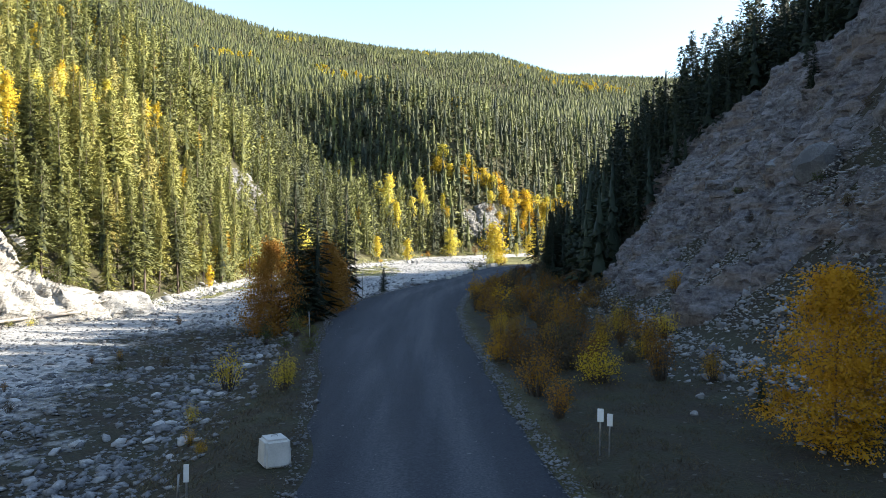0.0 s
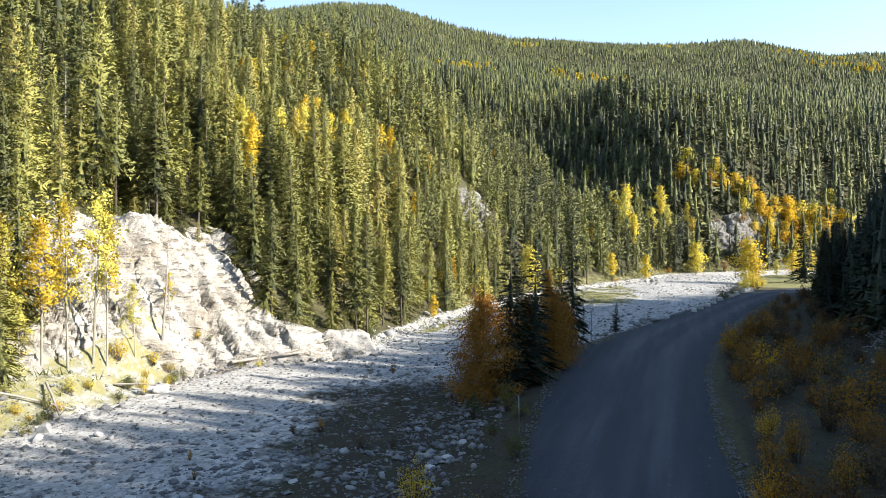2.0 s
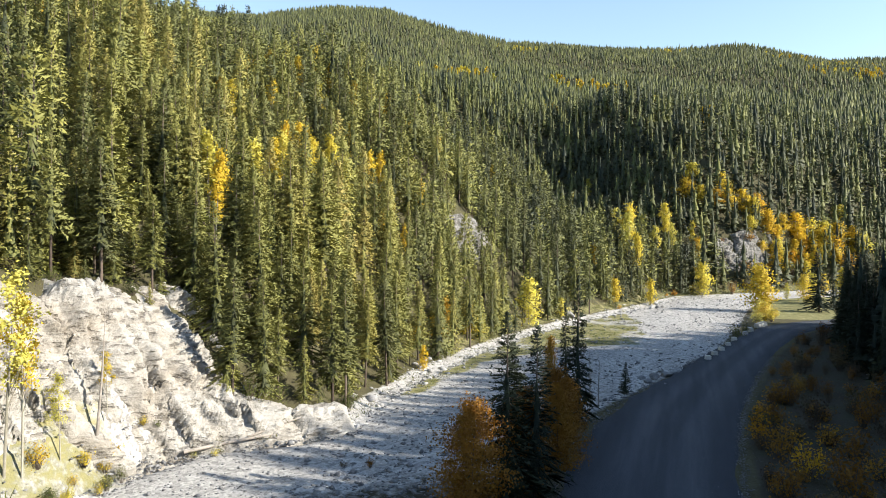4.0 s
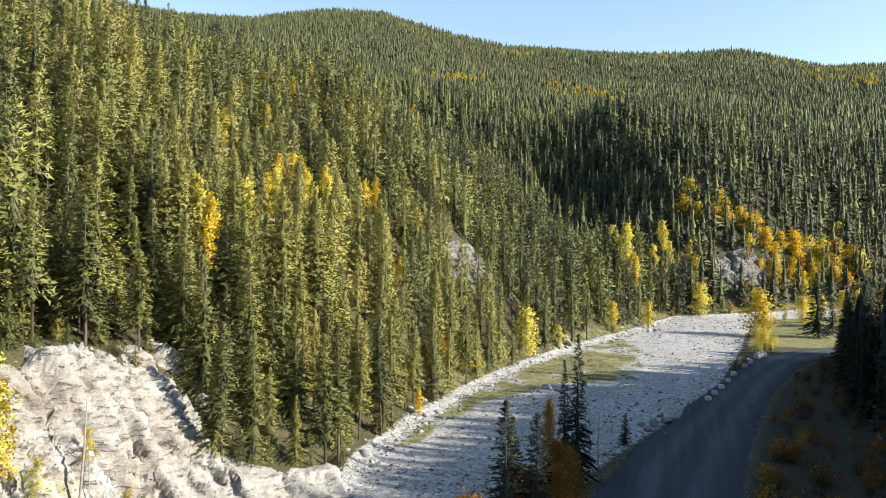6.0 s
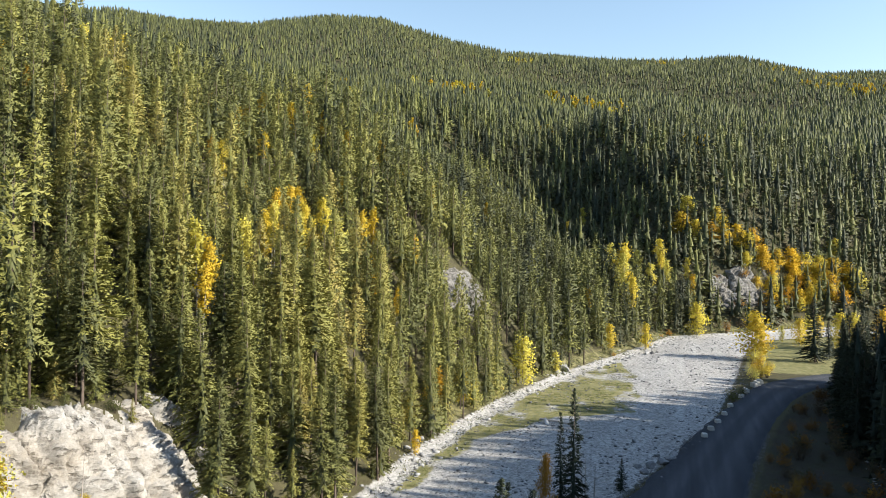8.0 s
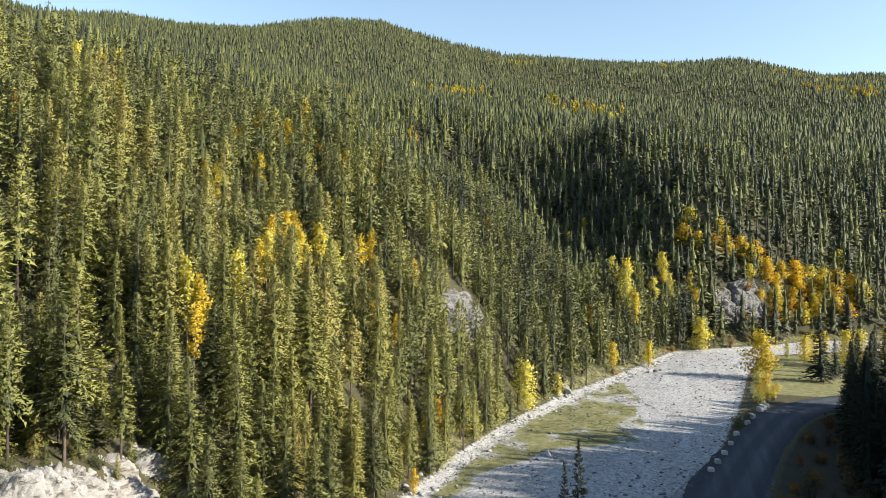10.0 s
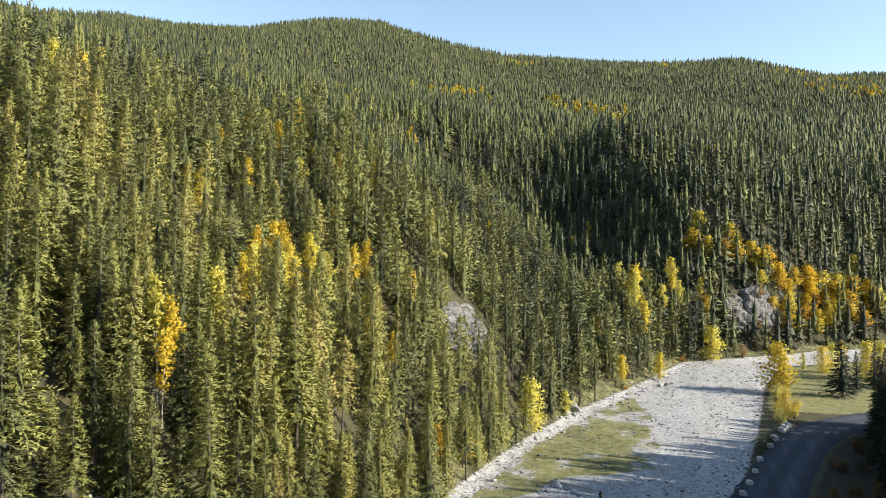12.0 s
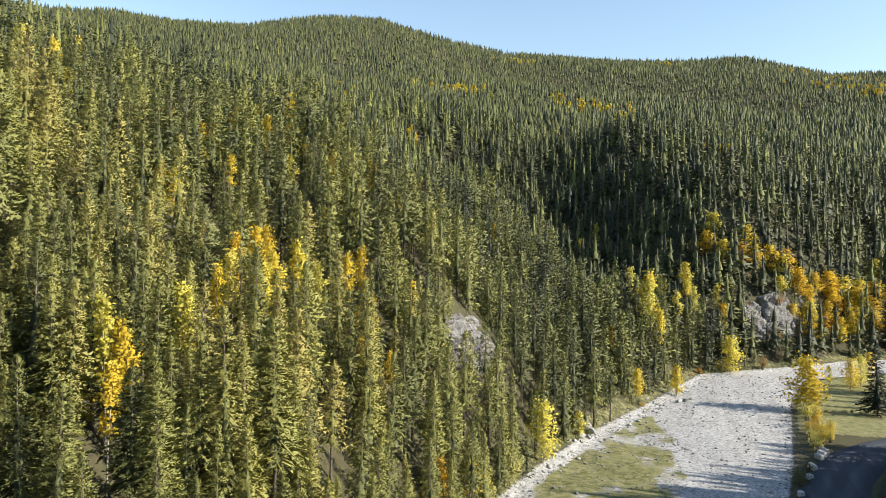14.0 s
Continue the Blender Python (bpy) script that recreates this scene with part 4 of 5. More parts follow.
# farther woods
x, y = scatter(-330, 230, 60, 430, 3.55, rng)
d, e = beside(SHORE, x, y), -beside(FOOT, x, y)
keep = (((d > 2.0) & ((d >= 85) | ((y > 150) & (d > 55)) | (y > 205))) | ((e > 2) & (y > 175))) & free_of_rock(x, y) & (np.hypot(x, y - 20) < 400)
bearing = np.degrees(np.arctan2(-x - 6, y - 20))
keep &= (bearing < 62) & (bearing > -42)
keep &= rng.uniform(0, 1, len(x)) < 0.86
keep &= ~((d > 0) & (bump(x, y, 32, 232, 26, 12, 0.5) > 0.35) & (rng.uniform(0, 1, len(x)) < 0.3))
x, y = x[keep], y[keep]
h = np.clip(rng.normal(10.2, 2.2, len(x)), 5, 16)
more = np.stack([rng.integers(0, 6, len(x)), x, y, land(x, y) - 0.1, rng.uniform(0, 6.28, len(x)), h / 15 * rng.uniform(1.05, 1.45, len(x)), h / 15, rng.uniform(0, 1, len(x))], 1)
more[:, 7] *= 0.42 + 0.15 * smooth(-60, -130, more[:, 1])
away = np.hypot(more[:, 1], more[:, 2] - 20)
mid_rows = np.concatenate([mid_rows, more[away < 345]])
far_rows = [more[away >= 345]]
x, y = scatter(-1150, 700, 60, 1350, 4.3, rng)
r = np.hypot(x, y - 20)
d, e = beside(SHORE, x, y), -beside(FOOT, x, y)
bearing = np.degrees(np.arctan2(-x - 6, y - 20))
keep = (r >= 400) & (r < 1150) & ((d > 2) | (e > 2)) & (bearing < 58) & (bearing > -38) & (d < 930)
keep |= (r >= 110) & (r < 400) & (e > 75) & (e < 200)
keep &= rng.uniform(0, 1, len(x)) < 0.9
x, y = x[keep], y[keep]
h = np.clip(rng.normal(6.9, 1.6, len(x)), 3.5, 11)
far_rows.append(np.stack([rng.integers(0, 5, len(x)), x, y, land(x, y) - 0.1, rng.uniform(0, 6.28, len(x)), h / 12 * rng.uniform(1.0, 1.35, len(x)), h / 12, rng.uniform(0, 1, len(x))], 1))
far_rows = np.concatenate(far_rows)
far_rows[:, 0] = rng.integers(0, 5, len(far_rows))
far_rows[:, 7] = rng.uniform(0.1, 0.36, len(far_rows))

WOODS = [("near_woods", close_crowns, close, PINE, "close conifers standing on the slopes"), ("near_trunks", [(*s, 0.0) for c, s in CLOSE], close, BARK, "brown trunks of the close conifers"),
         ("hill_spruces", close_crowns, hill_close, SHADED_SPRUCE, "dark spruces along the crest of the shaded hill"),
         ("hill_woods", mid_crowns, hill_rows, SHADED_SPRUCE, "dark conifer woods on the shaded hill"), ("middle_woods", half_crowns, half_rows, PINE, "conifers standing close together on the slope"),
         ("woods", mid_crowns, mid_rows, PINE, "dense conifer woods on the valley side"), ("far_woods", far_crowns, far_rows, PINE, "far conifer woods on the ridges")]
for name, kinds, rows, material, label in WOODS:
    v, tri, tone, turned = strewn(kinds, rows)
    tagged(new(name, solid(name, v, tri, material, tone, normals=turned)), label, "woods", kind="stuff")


# ---- broadleaved trees ----
def leafy_tree(name, shape, x, y, turn, size, leaf, wood, limbs, label, group, sink=0.05):
    """Places one leafy plant; shape: its crown and wood meshes."""
    ob = new(name)
    part("stem" if name == "shrub" else "trunk", wood, ob)
    part("crown", leaf, ob)
    for limb in limbs:
        part("limb", limb, ob)
    ob.matrix_basis = pose(x, y, float(land(x, y)) - sink, 0, 0, turn) @ Matrix.Diagonal((*size, 1))
    return tagged(ob, label, "shrub" if name == "shrub" else "tree", group)


def leafy_meshes(shapes, leaf_material, wood_material):
    made = []
    for i, (c, w, limbs) in enumerate(shapes):
        tri, n = outward(*c, 0.4, 0.6)
        made.append((solid("crown", c[0], tri, leaf_material, np.full(len(c[0]), 0.0), normals=n, extra=(("own", np.ones(len(c[0]))),)), solid("wood", *w, wood_material, shade=True),
                     [solid("limb", *b, wood_material, shade=True) for b in limbs]))
    return made


SLIM = [broadleaf(400 + i, 10, r, bare, cl, 46, 0.125, lean) for i, (r, bare, cl, lean) in enumerate([(1.2, 0.42, 26, 0.4), (1.0, 0.5, 20, -0.3), (1.35, 0.35, 30, 0.2)])]
FINE = [broadleaf(410 + i, 10, r, bare, cl, 80, 0.08, lean, 1.0, 0.0, 0.85) for i, (r, bare, cl, lean) in enumerate([(1.2, 0.42, 22, 0.4), (1.0, 0.5, 17, -0.3), (1.35, 0.36, 25, 0.2)])]
FULL = [broadleaf(420 + i, 8, r, 0.14, cl, 24, 0.18, 0.1) for i, (r, cl) in enumerate([(1.9, 44), (1.6, 38), (2.2, 50)])]
RICH = [broadleaf(440, 5.2, 2.0, 0.05, 150, 170, 0.034, 0.1, 0.55, 0.5, 0.62), broadleaf(441, 7.5, 3.0, 0.04, 150, 80, 0.07, 0.2, 0.6, 0.35, 0.6), broadleaf(442, 7, 2.3, 0.04, 110, 80, 0.07, 0.0, 0.6, 0.3, 0.7)]
aspens = leafy_meshes(SLIM, GOLD, PALE_BARK)
fine_aspens = leafy_meshes(FINE, GOLD, PALE_BARK)
round_aspens = leafy_meshes(FULL, GOLD, PALE_BARK) 
mixed_aspens = round_aspens + leafy_meshes(FULL[:2], COPPER, PALE_BARK)
copper_trees = leafy_meshes(FULL, COPPER, BARK)
rng = np.random.default_rng(11)


def grove(rows, meshes, tall, label, group, wide=1.0):
    for x, y, h in rows:
        k = int(rng.integers(0, len(meshes)))
        s = h / tall
        leafy_tree("aspen", None, x, y, rng.uniform(0, 360), (s * wide * rng.uniform(0.85, 1.15), s * wide * rng.uniform(0.85, 1.15), s), *meshes[k], label, group)


# slim aspens before the pale cliff
grove([(-38.1, 40.6, 11), (-37.6, 42.1, 11.5), (-37.2, 42.9, 10.5), (-40.2, 38, 8.5), (-40.8, 36.2, 9), (-39, 39.4, 10), (-42, 38, 9)], fine_aspens, 10, "slim golden aspen with a pale bare trunk", "aspens by the cliff")
grove([(-37.3, 45.5, 5), (-37.7, 49.4, 4.2), (-38.6, 37.6, 5.5)], fine_aspens[:2], 10, "young golden aspen at the foot of the cliff", "aspens by the cliff", 1.3)
# along the shore
grove([(-30.7, 106.3, 5), (-25.8, 123.4, 8.0), (-22.8, 137, 3.7), (-9, 173.5, 6), (2.3, 200, 8.6), (-29.9, 108.8, 3), (-16, 163.9, 5.5), (-33, 92, 3)], round_aspens, 8, "bright golden aspen on the river bank", "aspens on the river bank", 1.25)
grove([(-32.2, 100.6, 5.5), (-32.6, 98, 3.5), (-29.6, 86, 3)], copper_trees, 8, "orange-leaved bushy tree on the river bank", "aspens on the river bank")
# on the grass where the road bends
grove([(12.8, 168.3, 9.5), (13.6, 169.6, 7)], round_aspens, 8, "tall golden aspen between river and grass", "aspens on the grass", 1.3)
grove([(23.9, 189, 6.2), (26.5, 193, 6.5), (30, 202, 6), (31.3, 185.1, 8.2), (34, 187, 8), (21, 194, 4), (40, 188, 9)], round_aspens, 8, "golden aspen behind the grass", "aspens on the grass")
# above the far outcrop
grove([(-1.3, 231, 10), (2.2, 228.5, 9), (6.4, 228, 9), (10, 229, 10), (13.7, 230.7, 10), (16.6, 231, 10), (20.6, 230.5, 9), (24.7, 234.5, 9), (28.7, 238.3, 10),
       (32.6, 240.8, 9), (37.2, 243.1, 9), (40.8, 244, 10), (27, 231.7, 6), (23, 226.5, 5), (43.1, 255, 8), (29.1, 236, 8), (33, 237, 7), (18, 234, 9), (8, 233, 10), (0, 236, 10), (45, 246, 9)],
      mixed_aspens, 11.5, "golden aspen above the grey outcrop", "aspens above the outcrop", 1.8)
grove([(20 + 26 * t + rng.normal(0, 2.2), 226 + 18 * t + rng.normal(0, 2.2), rng.uniform(3, 6.5)) for t in rng.uniform(0, 1, 42)], mixed_aspens, 8, "low bushy golden aspen beside the grey outcrop", "aspens above the outcrop", 1.7)
grove([(-14.6, 183, 15), (-15.6, 188, 15), (-12.8, 184, 11), (-20.3, 212, 13), (-13.2, 214, 9), (-7.1, 214, 11), (-0.3, 213, 8), (-21.1, 170, 8), (1.5, 209.4, 9), (-5.1, 210.5, 8),
       (-47.5, 230.8, 8), (-38.4, 250.3, 8), (-34.2, 258, 8), (-45.6, 262, 7), (-49.3, 185.4, 7), (-9.5, 205, 9)], aspens, 9, "golden aspen among dark conifers", "aspens in the far woods", 1.1)
# among the conifers of the slope
grove(SLOPE_ASPENS,
      aspens, 9.8, "golden aspen growing among the conifers", "aspens on the slope", 1.0)
grove(HIGH_ASPENS, aspens, 9.6, "golden aspen high on the slope", "aspens on the slope", 1.2)
rusty = []
for x, y in zip(rng.uniform(-112, -36, 110), rng.uniform(66, 190, 110)):
    if 8 < float(beside(SHORE, np.array(x), np.array(y))) < 80 and rough(np.array(x), np.array(y), 16, 61) > 0.0:
        rusty.append((x, y, rng.uniform(4, 8)))
grove(rusty[:34], leafy_meshes(SLIM, COPPER, PALE_BARK), 9, "small orange aspen growing among the conifers", "aspens on the slope", 1.0)
# patches on the far hillsides
patch = []
for x, y, n, spread in [(-160, 299.6, 4, 8), (-202.7, 395.6, 7, 12), (-178.4, 511.8, 7, 14), (-167.2, 525.8, 6, 10), (-92.2, 521.9, 4, 10), (-78.2, 497.5, 5, 10), (-65.7, 489.8, 5, 10), (-51, 472.6, 6, 10),
                        (-32.5, 430.1, 7, 12), (-16, 342.4, 3, 5), (-3.5, 308.4, 2, 4), (7.8, 275.6, 2, 3), (-191.3, 866, 9, 16), (130, 1030, 8, 26), (184.6, 964.5, 22, 40),
                        (174.5, 839.1, 20, 25), (179.7, 797, 14, 16), (-70.5, 357.4, 2, 4), (-110.2, 282.4, 2, 3), (-30, 1010, 6, 14)]:
    for _ in range(int(n * 1.6)):
        patch.append((0, x + rng.normal(0, spread), y + rng.normal(0, spread * 0.5)))
patch = np.array(patch)
far_leaf = [(*broadleaf(460, 10, 2.3, 0.2, 12, 5, 0.95)[0], 0.0)]
rows = np.stack([patch[:, 0], patch[:, 1], patch[:, 2], land(patch[:, 1], patch[:, 2]), rng.uniform(0, 6, len(patch)), rng.uniform(0.6, 0.95, len(patch)), rng.uniform(0.62, 0.85, len(patch)), rng.uniform(0, 1, len(patch))], 1)
v, tri, tone, _ = strewn(far_leaf, rows)
tagged(new("far_aspens", solid("far_aspens", v, tri, GOLD, tone)), "far patches of golden aspens on the hills", "woods", kind="stuff")

# the large golden tree under the scree and the amber trees by the road
rich = [leafy_meshes([shape], m, BARK)[0] for shape, m in zip(RICH, (OCHRE, AMBER, AMBER))]
leafy_tree("aspen", None, 10.8, 18.6, 30, (1.12, 1.12, 1.0), *rich[0], "broad golden young tree below the scree", "leafy trees by the road")
leafy_tree("amber_tree", None, -12.6, 49.5, 10, (0.9, 0.9, 0.95), *rich[1], "orange-brown leafy tree beside the road", "leafy trees by the road")
leafy_tree("amber_tree", None, -11.2, 56.5, 200, (0.75, 0.75, 0.9), *rich[2], "orange-brown leafy tree beside the road", "leafy trees by the road")
leafy_tree("amber_tree", None, -10.2, 61.5, 120, (0.75, 0.75, 0.85), *rich[1], "orange-brown leafy tree beside the road", "leafy trees by the road")
leafy_tree("amber_tree", None, -10.4, 53.8, 60, (0.62, 0.62, 0.8), *rich[2], "orange-brown leafy tree beside the road", "leafy trees by the road")
leafy_tree("amber_tree", None, -9.6, 58.6, 250, (0.6, 0.6, 0.75), *rich[1], "orange-brown leafy tree beside the road", "leafy trees by the road")
leafy_tree("amber_tree", None, -13.6, 51.8, 150, (0.6, 0.6, 0.8), *rich[2], "orange-brown leafy tree beside the road", "leafy trees by the road")
leafy_tree("amber_tree", None, -12.0, 68.9, 80, (0.42, 0.42, 1.1), *rich[2], "slim orange tree beside the road", "leafy trees by the road")
leafy_tree("amber_tree", None, -10.0, 65.5, 300, (0.6, 0.6, 0.7), *rich[2], "orange-brown leafy tree beside the road", "leafy trees by the road")


# ---- shrubs ----
SHRUBS = [shrub(500 + i, h, r, st, ea, sz) for i, (h, r, st, ea, sz) in enumerate([(2.0, 0.8, 22, 18, 0.065), (1.6, 0.9, 24, 17, 0.065), (2.4, 0.7, 20, 19, 0.065), (1.2, 0.7, 20, 14, 0.06)])]
FINE_SHRUBS = [shrub(520 + i, h, r, st, 46, 0.033) for i, (h, r, st) in enumerate([(2.0, 0.7, 30), (1.6, 0.8, 32), (2.4, 0.6, 28)])]
fine_gold, fine_amber = leafy_meshes(FINE_SHRUBS, OCHRE, BARK), leafy_meshes(FINE_SHRUBS, RUSSET, BARK)
fine_bright = leafy_meshes(FINE_SHRUBS, COPPER, BARK)
gold_shrubs = leafy_meshes(SHRUBS, OCHRE, BARK)
sunny_shrubs = leafy_meshes(SHRUBS, GOLD, BARK)
amber_shrubs = leafy_meshes(SHRUBS, RUSSET, BARK)
dry_shrubs = leafy_meshes(SHRUBS, BRUSH, BARK)
green_shrubs = leafy_meshes(SHRUBS, GREEN, BARK)


def bushes(rows, meshes, label, group):
    close_by = {id(gold_shrubs): fine_gold + fine_bright[:2], id(amber_shrubs): fine_amber}.get(id(meshes), meshes)
    for x, y, s in rows:
        k = rng.uniform(0.85, 1.15)
        pick = close_by if y < 50 else meshes
        leafy_tree("shrub", None, x, y, rng.uniform(0, 360), (s * k, s * k, s), *pick[int(rng.integers(0, len(pick)))], label, group, 0.02)


bushes([(-10, 31.5, 0.95), (-6.4, 27.3, 0.85), (-8.4, 22.5, 0.35), (-7.2, 20.2, 0.3), (-9.6, 26, 0.4)], [fine_bright[0], fine_bright[2]], "golden-leaved willow shrub on the river bank", "shrubs on the verge")
bushes([(3.9, 22.7, 0.75), (2.9, 34, 1.0), (6.5, 28.6, 1.15), (10.9, 42.1, 1.1), (10.3, 34.5, 0.85), (16.2, 47, 1.0), (3.6, 43.3, 1.0), (4.4, 77, 1.3), (3.4, 68.5, 1.3),
        (12.5, 38, 0.9), (9, 38.5, 0.9), (5.5, 62, 1.3)], gold_shrubs, "golden-leaved willow shrub on the road verge", "shrubs on the verge")
bushes([(3.3, 37.5, 1.1), (4.4, 40, 1.1), (6.7, 47, 1.3), (7.1, 58.5, 1.4), (7.9, 44.7, 1.3), (5.6, 36, 1.0), (6.6, 83.2, 1.5), (11.8, 104.9, 1.5), (5.1, 32.3, 0.9), (8.5, 50, 1.3), (4.2, 52, 1.2), (3.8, 58, 1.2), (9.5, 63, 1.4), (8, 70, 1.4), (10, 90, 1.5)],
       amber_shrubs, "orange autumn shrub on the road verge", "shrubs on the verge")
spots = [(x, y, s) for x, y, s in zip(rng.uniform(2.6, 20, 190), rng.uniform(26, 136, 190), rng.uniform(0.55, 1.4, 190))
         if beside(ROAD_RIGHT, np.array(x), np.array(y)) < -1.2 and -beside(FOOT, np.array(x), np.array(y)) < 2.5]
bushes(spots[::2], dry_shrubs, "leafless brown shrub on the road verge", "shrubs on the verge")
bushes(spots[1::2], amber_shrubs, "thin amber shrub on the road verge", "shrubs on the verge")
bushes([(-36.9, 49, 0.8), (-36.9, 46.9, 0.8), (-37.3, 43.9, 0.9), (-36.5, 39.4, 0.6), (-36.6, 48.2, 0.6), (10, 143.1, 1.4), (11.2, 146.2, 1.3), (12, 150, 1.3), (11, 155, 1.2), (13.5, 152, 1.1), (10.5, 149, 1.0), (12.4, 157.5, 1.5), (11.6, 161, 1.6), (12.6, 147.5, 1.2), (13.2, 163.5, 1.5), (11.8, 153, 1.5), (14.2, 156, 1.0)], sunny_shrubs, "yellow shrub beside the river gravel", "shrubs by the river")
bushes([(-33.8, 59.6, 1.0), (-33, 60.2, 0.8), (5.6, 127.3, 1.3), (-35, 36.5, 0.6), (-7.2, 36.6, 0.6), (-9.5, 41, 0.7), (-9.9, 46, 0.9), (-8.7, 44, 0.7), (-11.8, 45.5, 0.8), (7.2, 132, 0.8)], green_shrubs, "low green shrub beside the river gravel", "shrubs by the river")
x, y = rng.uniform(-37.5, -31.5, 60), rng.uniform(33, 56, 60)
foot = [(a, b, rng.uniform(0.25, 0.6)) for a, b in zip(x, y) if -0.8 < float(beside(SHORE, np.array(a), np.array(b))) < 1.6]
bushes(foot[::2], green_shrubs, "low green plant below the pale cliff", "shrubs by the river")
bushes(foot[1::2], sunny_shrubs, "low yellow plant below the pale cliff", "shrubs by the river")
x, y = rng.uniform(-30, -11, 30), rng.uniform(20, 60, 30)
weeds = [(a, b, rng.uniform(0.2, 0.45)) for a, b in zip(x, y) if -13 < -float(beside(BANK, np.array(a), np.array(b))) < -1]
bushes(weeds[::2], dry_shrubs, "small dry plant among the river stones", "plants in the river bed")
bushes(weeds[1::2], amber_shrubs, "small amber plant among the river stones", "plants in the river bed")
for x, y in [(22.5, 61.3), (20.3, 47.2), (21, 67), (21.6, 55.7), (23.1, 36.9), (18.9, 31.7), (18, 54.5), (19.3, 42.4), (24.6, 44), (22, 50.5), (25.5, 58), (20.2, 36.4)]:
    leafy_tree("shrub", None, x, y, rng.uniform(0, 360), (0.6, 0.6, 0.5), *(dry_shrubs, green_shrubs, amber_shrubs)[int(rng.integers(0, 3))][3], "small shrub growing on the rock face", "shrubs on the rock face", -0.35)
low = []
for x, y in zip(rng.uniform(-38, 5, 200), rng.uniform(62, 205, 200)):
    d = float(beside(SHORE, np.array(x), np.array(y)))
    if 0.6 < d < 4.2:
        low.append((x, y, rng.uniform(0.4, 0.95)))
bushes(low[::3] + low[1::3], green_shrubs, "low green shrub at the edge of the woods", "shrubs by the river")
bushes(low[2::3], gold_shrubs, "low ochre shrub at the edge of the woods", "shrubs by the river")
spots = [(x, y, s) for x, y, s in zip(rng.uniform(5, 60, 60), rng.uniform(203, 250, 60), rng.uniform(0.9, 1.9, 60)) if 1 < float(beside(SHORE, np.array(x), np.array(y))) < 18]
bushes(spots[::2], amber_shrubs, "amber shrub below the grey outcrop", "shrubs below the outcrop")
bushes(spots[1::2], dry_shrubs, "brown shrub below the grey outcrop", "shrubs below the outcrop")
x, y = rng.uniform(-50, -30, 60), rng.uniform(30, 66, 60)
top = [(a, b, rng.uniform(0.35, 0.8)) for a, b in zip(x, y) if 8 < float(beside(SHORE, np.array(a), np.array(b))) < 16]
bushes(top, green_shrubs, "low green shrub on the cliff top", "shrubs on the cliff")


# ---- leafless and dead trees ----
def bare_tree(seed, height, spread, count, name, label, x, y, material):
    rng = np.random.default_rng(seed)
    ob = new(name)
    part("trunk", solid("trunk", *tube([(0, 0, -0.4), (0.06, 0, height * 0.5), (0, 0.05, height)], [0.012 * height + 0.02, 0.008 * height, 0.01], 6), material, shade=True), ob)
    for i in range(count):
        t, a = rng.uniform(0.2, 0.95), rng.uniform(0, 6.28)
        r = spread * (1.05 - t) * rng.uniform(0.6, 1.1)
        foot = np.array([0.04, 0.02, t * height])
        tip = foot + [r * math.cos(a), r * math.sin(a), r * rng.uniform(-0.15, 0.7)]
        twig = tube([foot, foot * 0.5 + tip * 0.5 + [0, 0, 0.06], tip], [0.02, 0.013, 0.004], 3)
        part("branch", solid("branch", *twig, material), ob)
    ob.matrix_basis = pose(x, y, float(land(x, y)), rng.normal(0, 2), rng.normal(0, 2), rng.uniform(0, 360))
    return tagged(ob, label, "tree", "leafless trees")


bare_tree(601, 6.0, 2.6, 40, "bare_tree", "leafless grey shrub tree beside the road", -9.6, 74.5, DEAD_WOOD)
bare_tree(602, 4.5, 2.2, 36, "bare_tree", "leafless grey shrub tree beside the road", -9.2, 77.5, DEAD_WOOD)
bare_tree(603, 5.0, 2.2, 36, "bare_tree", "leafless grey shrub tree beside the road", -10.8, 76, DEAD_WOOD)
bare_tree(604, 8.5, 0.8, 18, "dead_conifer", "dead grey conifer trunk before the pale cliff", -37.4, 48.3, DEAD_WOOD)
bare_tree(605, 12, 1.8, 60, "dead_conifer", "dead grey conifer on the slope", -52, 52.5, DEAD_WOOD)
bare_tree(606, 11, 1.6, 55, "dead_conifer", "dead grey conifer on the slope", -53.5, 55, DEAD_WOOD)


# ---- stones ----
rng = np.random.default_rng(21)
STONES = [stone_shape(700 + i, f) for i, f in enumerate((0.32, 0.42, 0.5, 0.3, 0.55, 0.4))]
pale_stones = [solid("stone", v, tri, STONE) for v, tri, k in STONES]


def stone_rows(x, y, size, lift=0.12):
    n = len(x)
    return np.stack([rng.integers(0, 6, n), x, y, land(x, y) + lift * size, rng.uniform(0, 6.28, n), size, size * rng.uniform(0.8, 1.3, n), rng.uniform(0, 1, n)], 1)


CHIPS = [chip_shape(720 + i, f) for i, f in enumerate((0.3, 0.4, 0.55, 0.35, 0.5, 0.4))]
n = 120000
x, y = rng.uniform(-38, 12, n), 10 + 190 * rng.uniform(0, 1, n) ** 2.0
d, b = beside(SHORE, x, y), -beside(BANK, x, y)
bar = smooth(-13, -9, b) * smooth(2.5, 0, b) * smooth(75, 55, y)
drift = smooth(0.05, 0.35, rough(x + 0.12 * y, y * 0.4, 1.6, 93) + 0.5 * rough(x, y, 5, 94))
line = smooth(1.2, 0.2, np.abs(d + 0.3)) + smooth(1.5, 0.3, np.abs(b + 0.2)) * 0.8
chance = np.clip((0.35 + 0.2 * (rough(x, y, 7, 91) > 0.2)) * (1 - bar) + bar * (0.38 + 0.62 * drift) + np.interp(y, [40, 70], [0.95, 0.6]) * line, 0, 1) * np.interp(y, [70, 115], [1, 0.5])
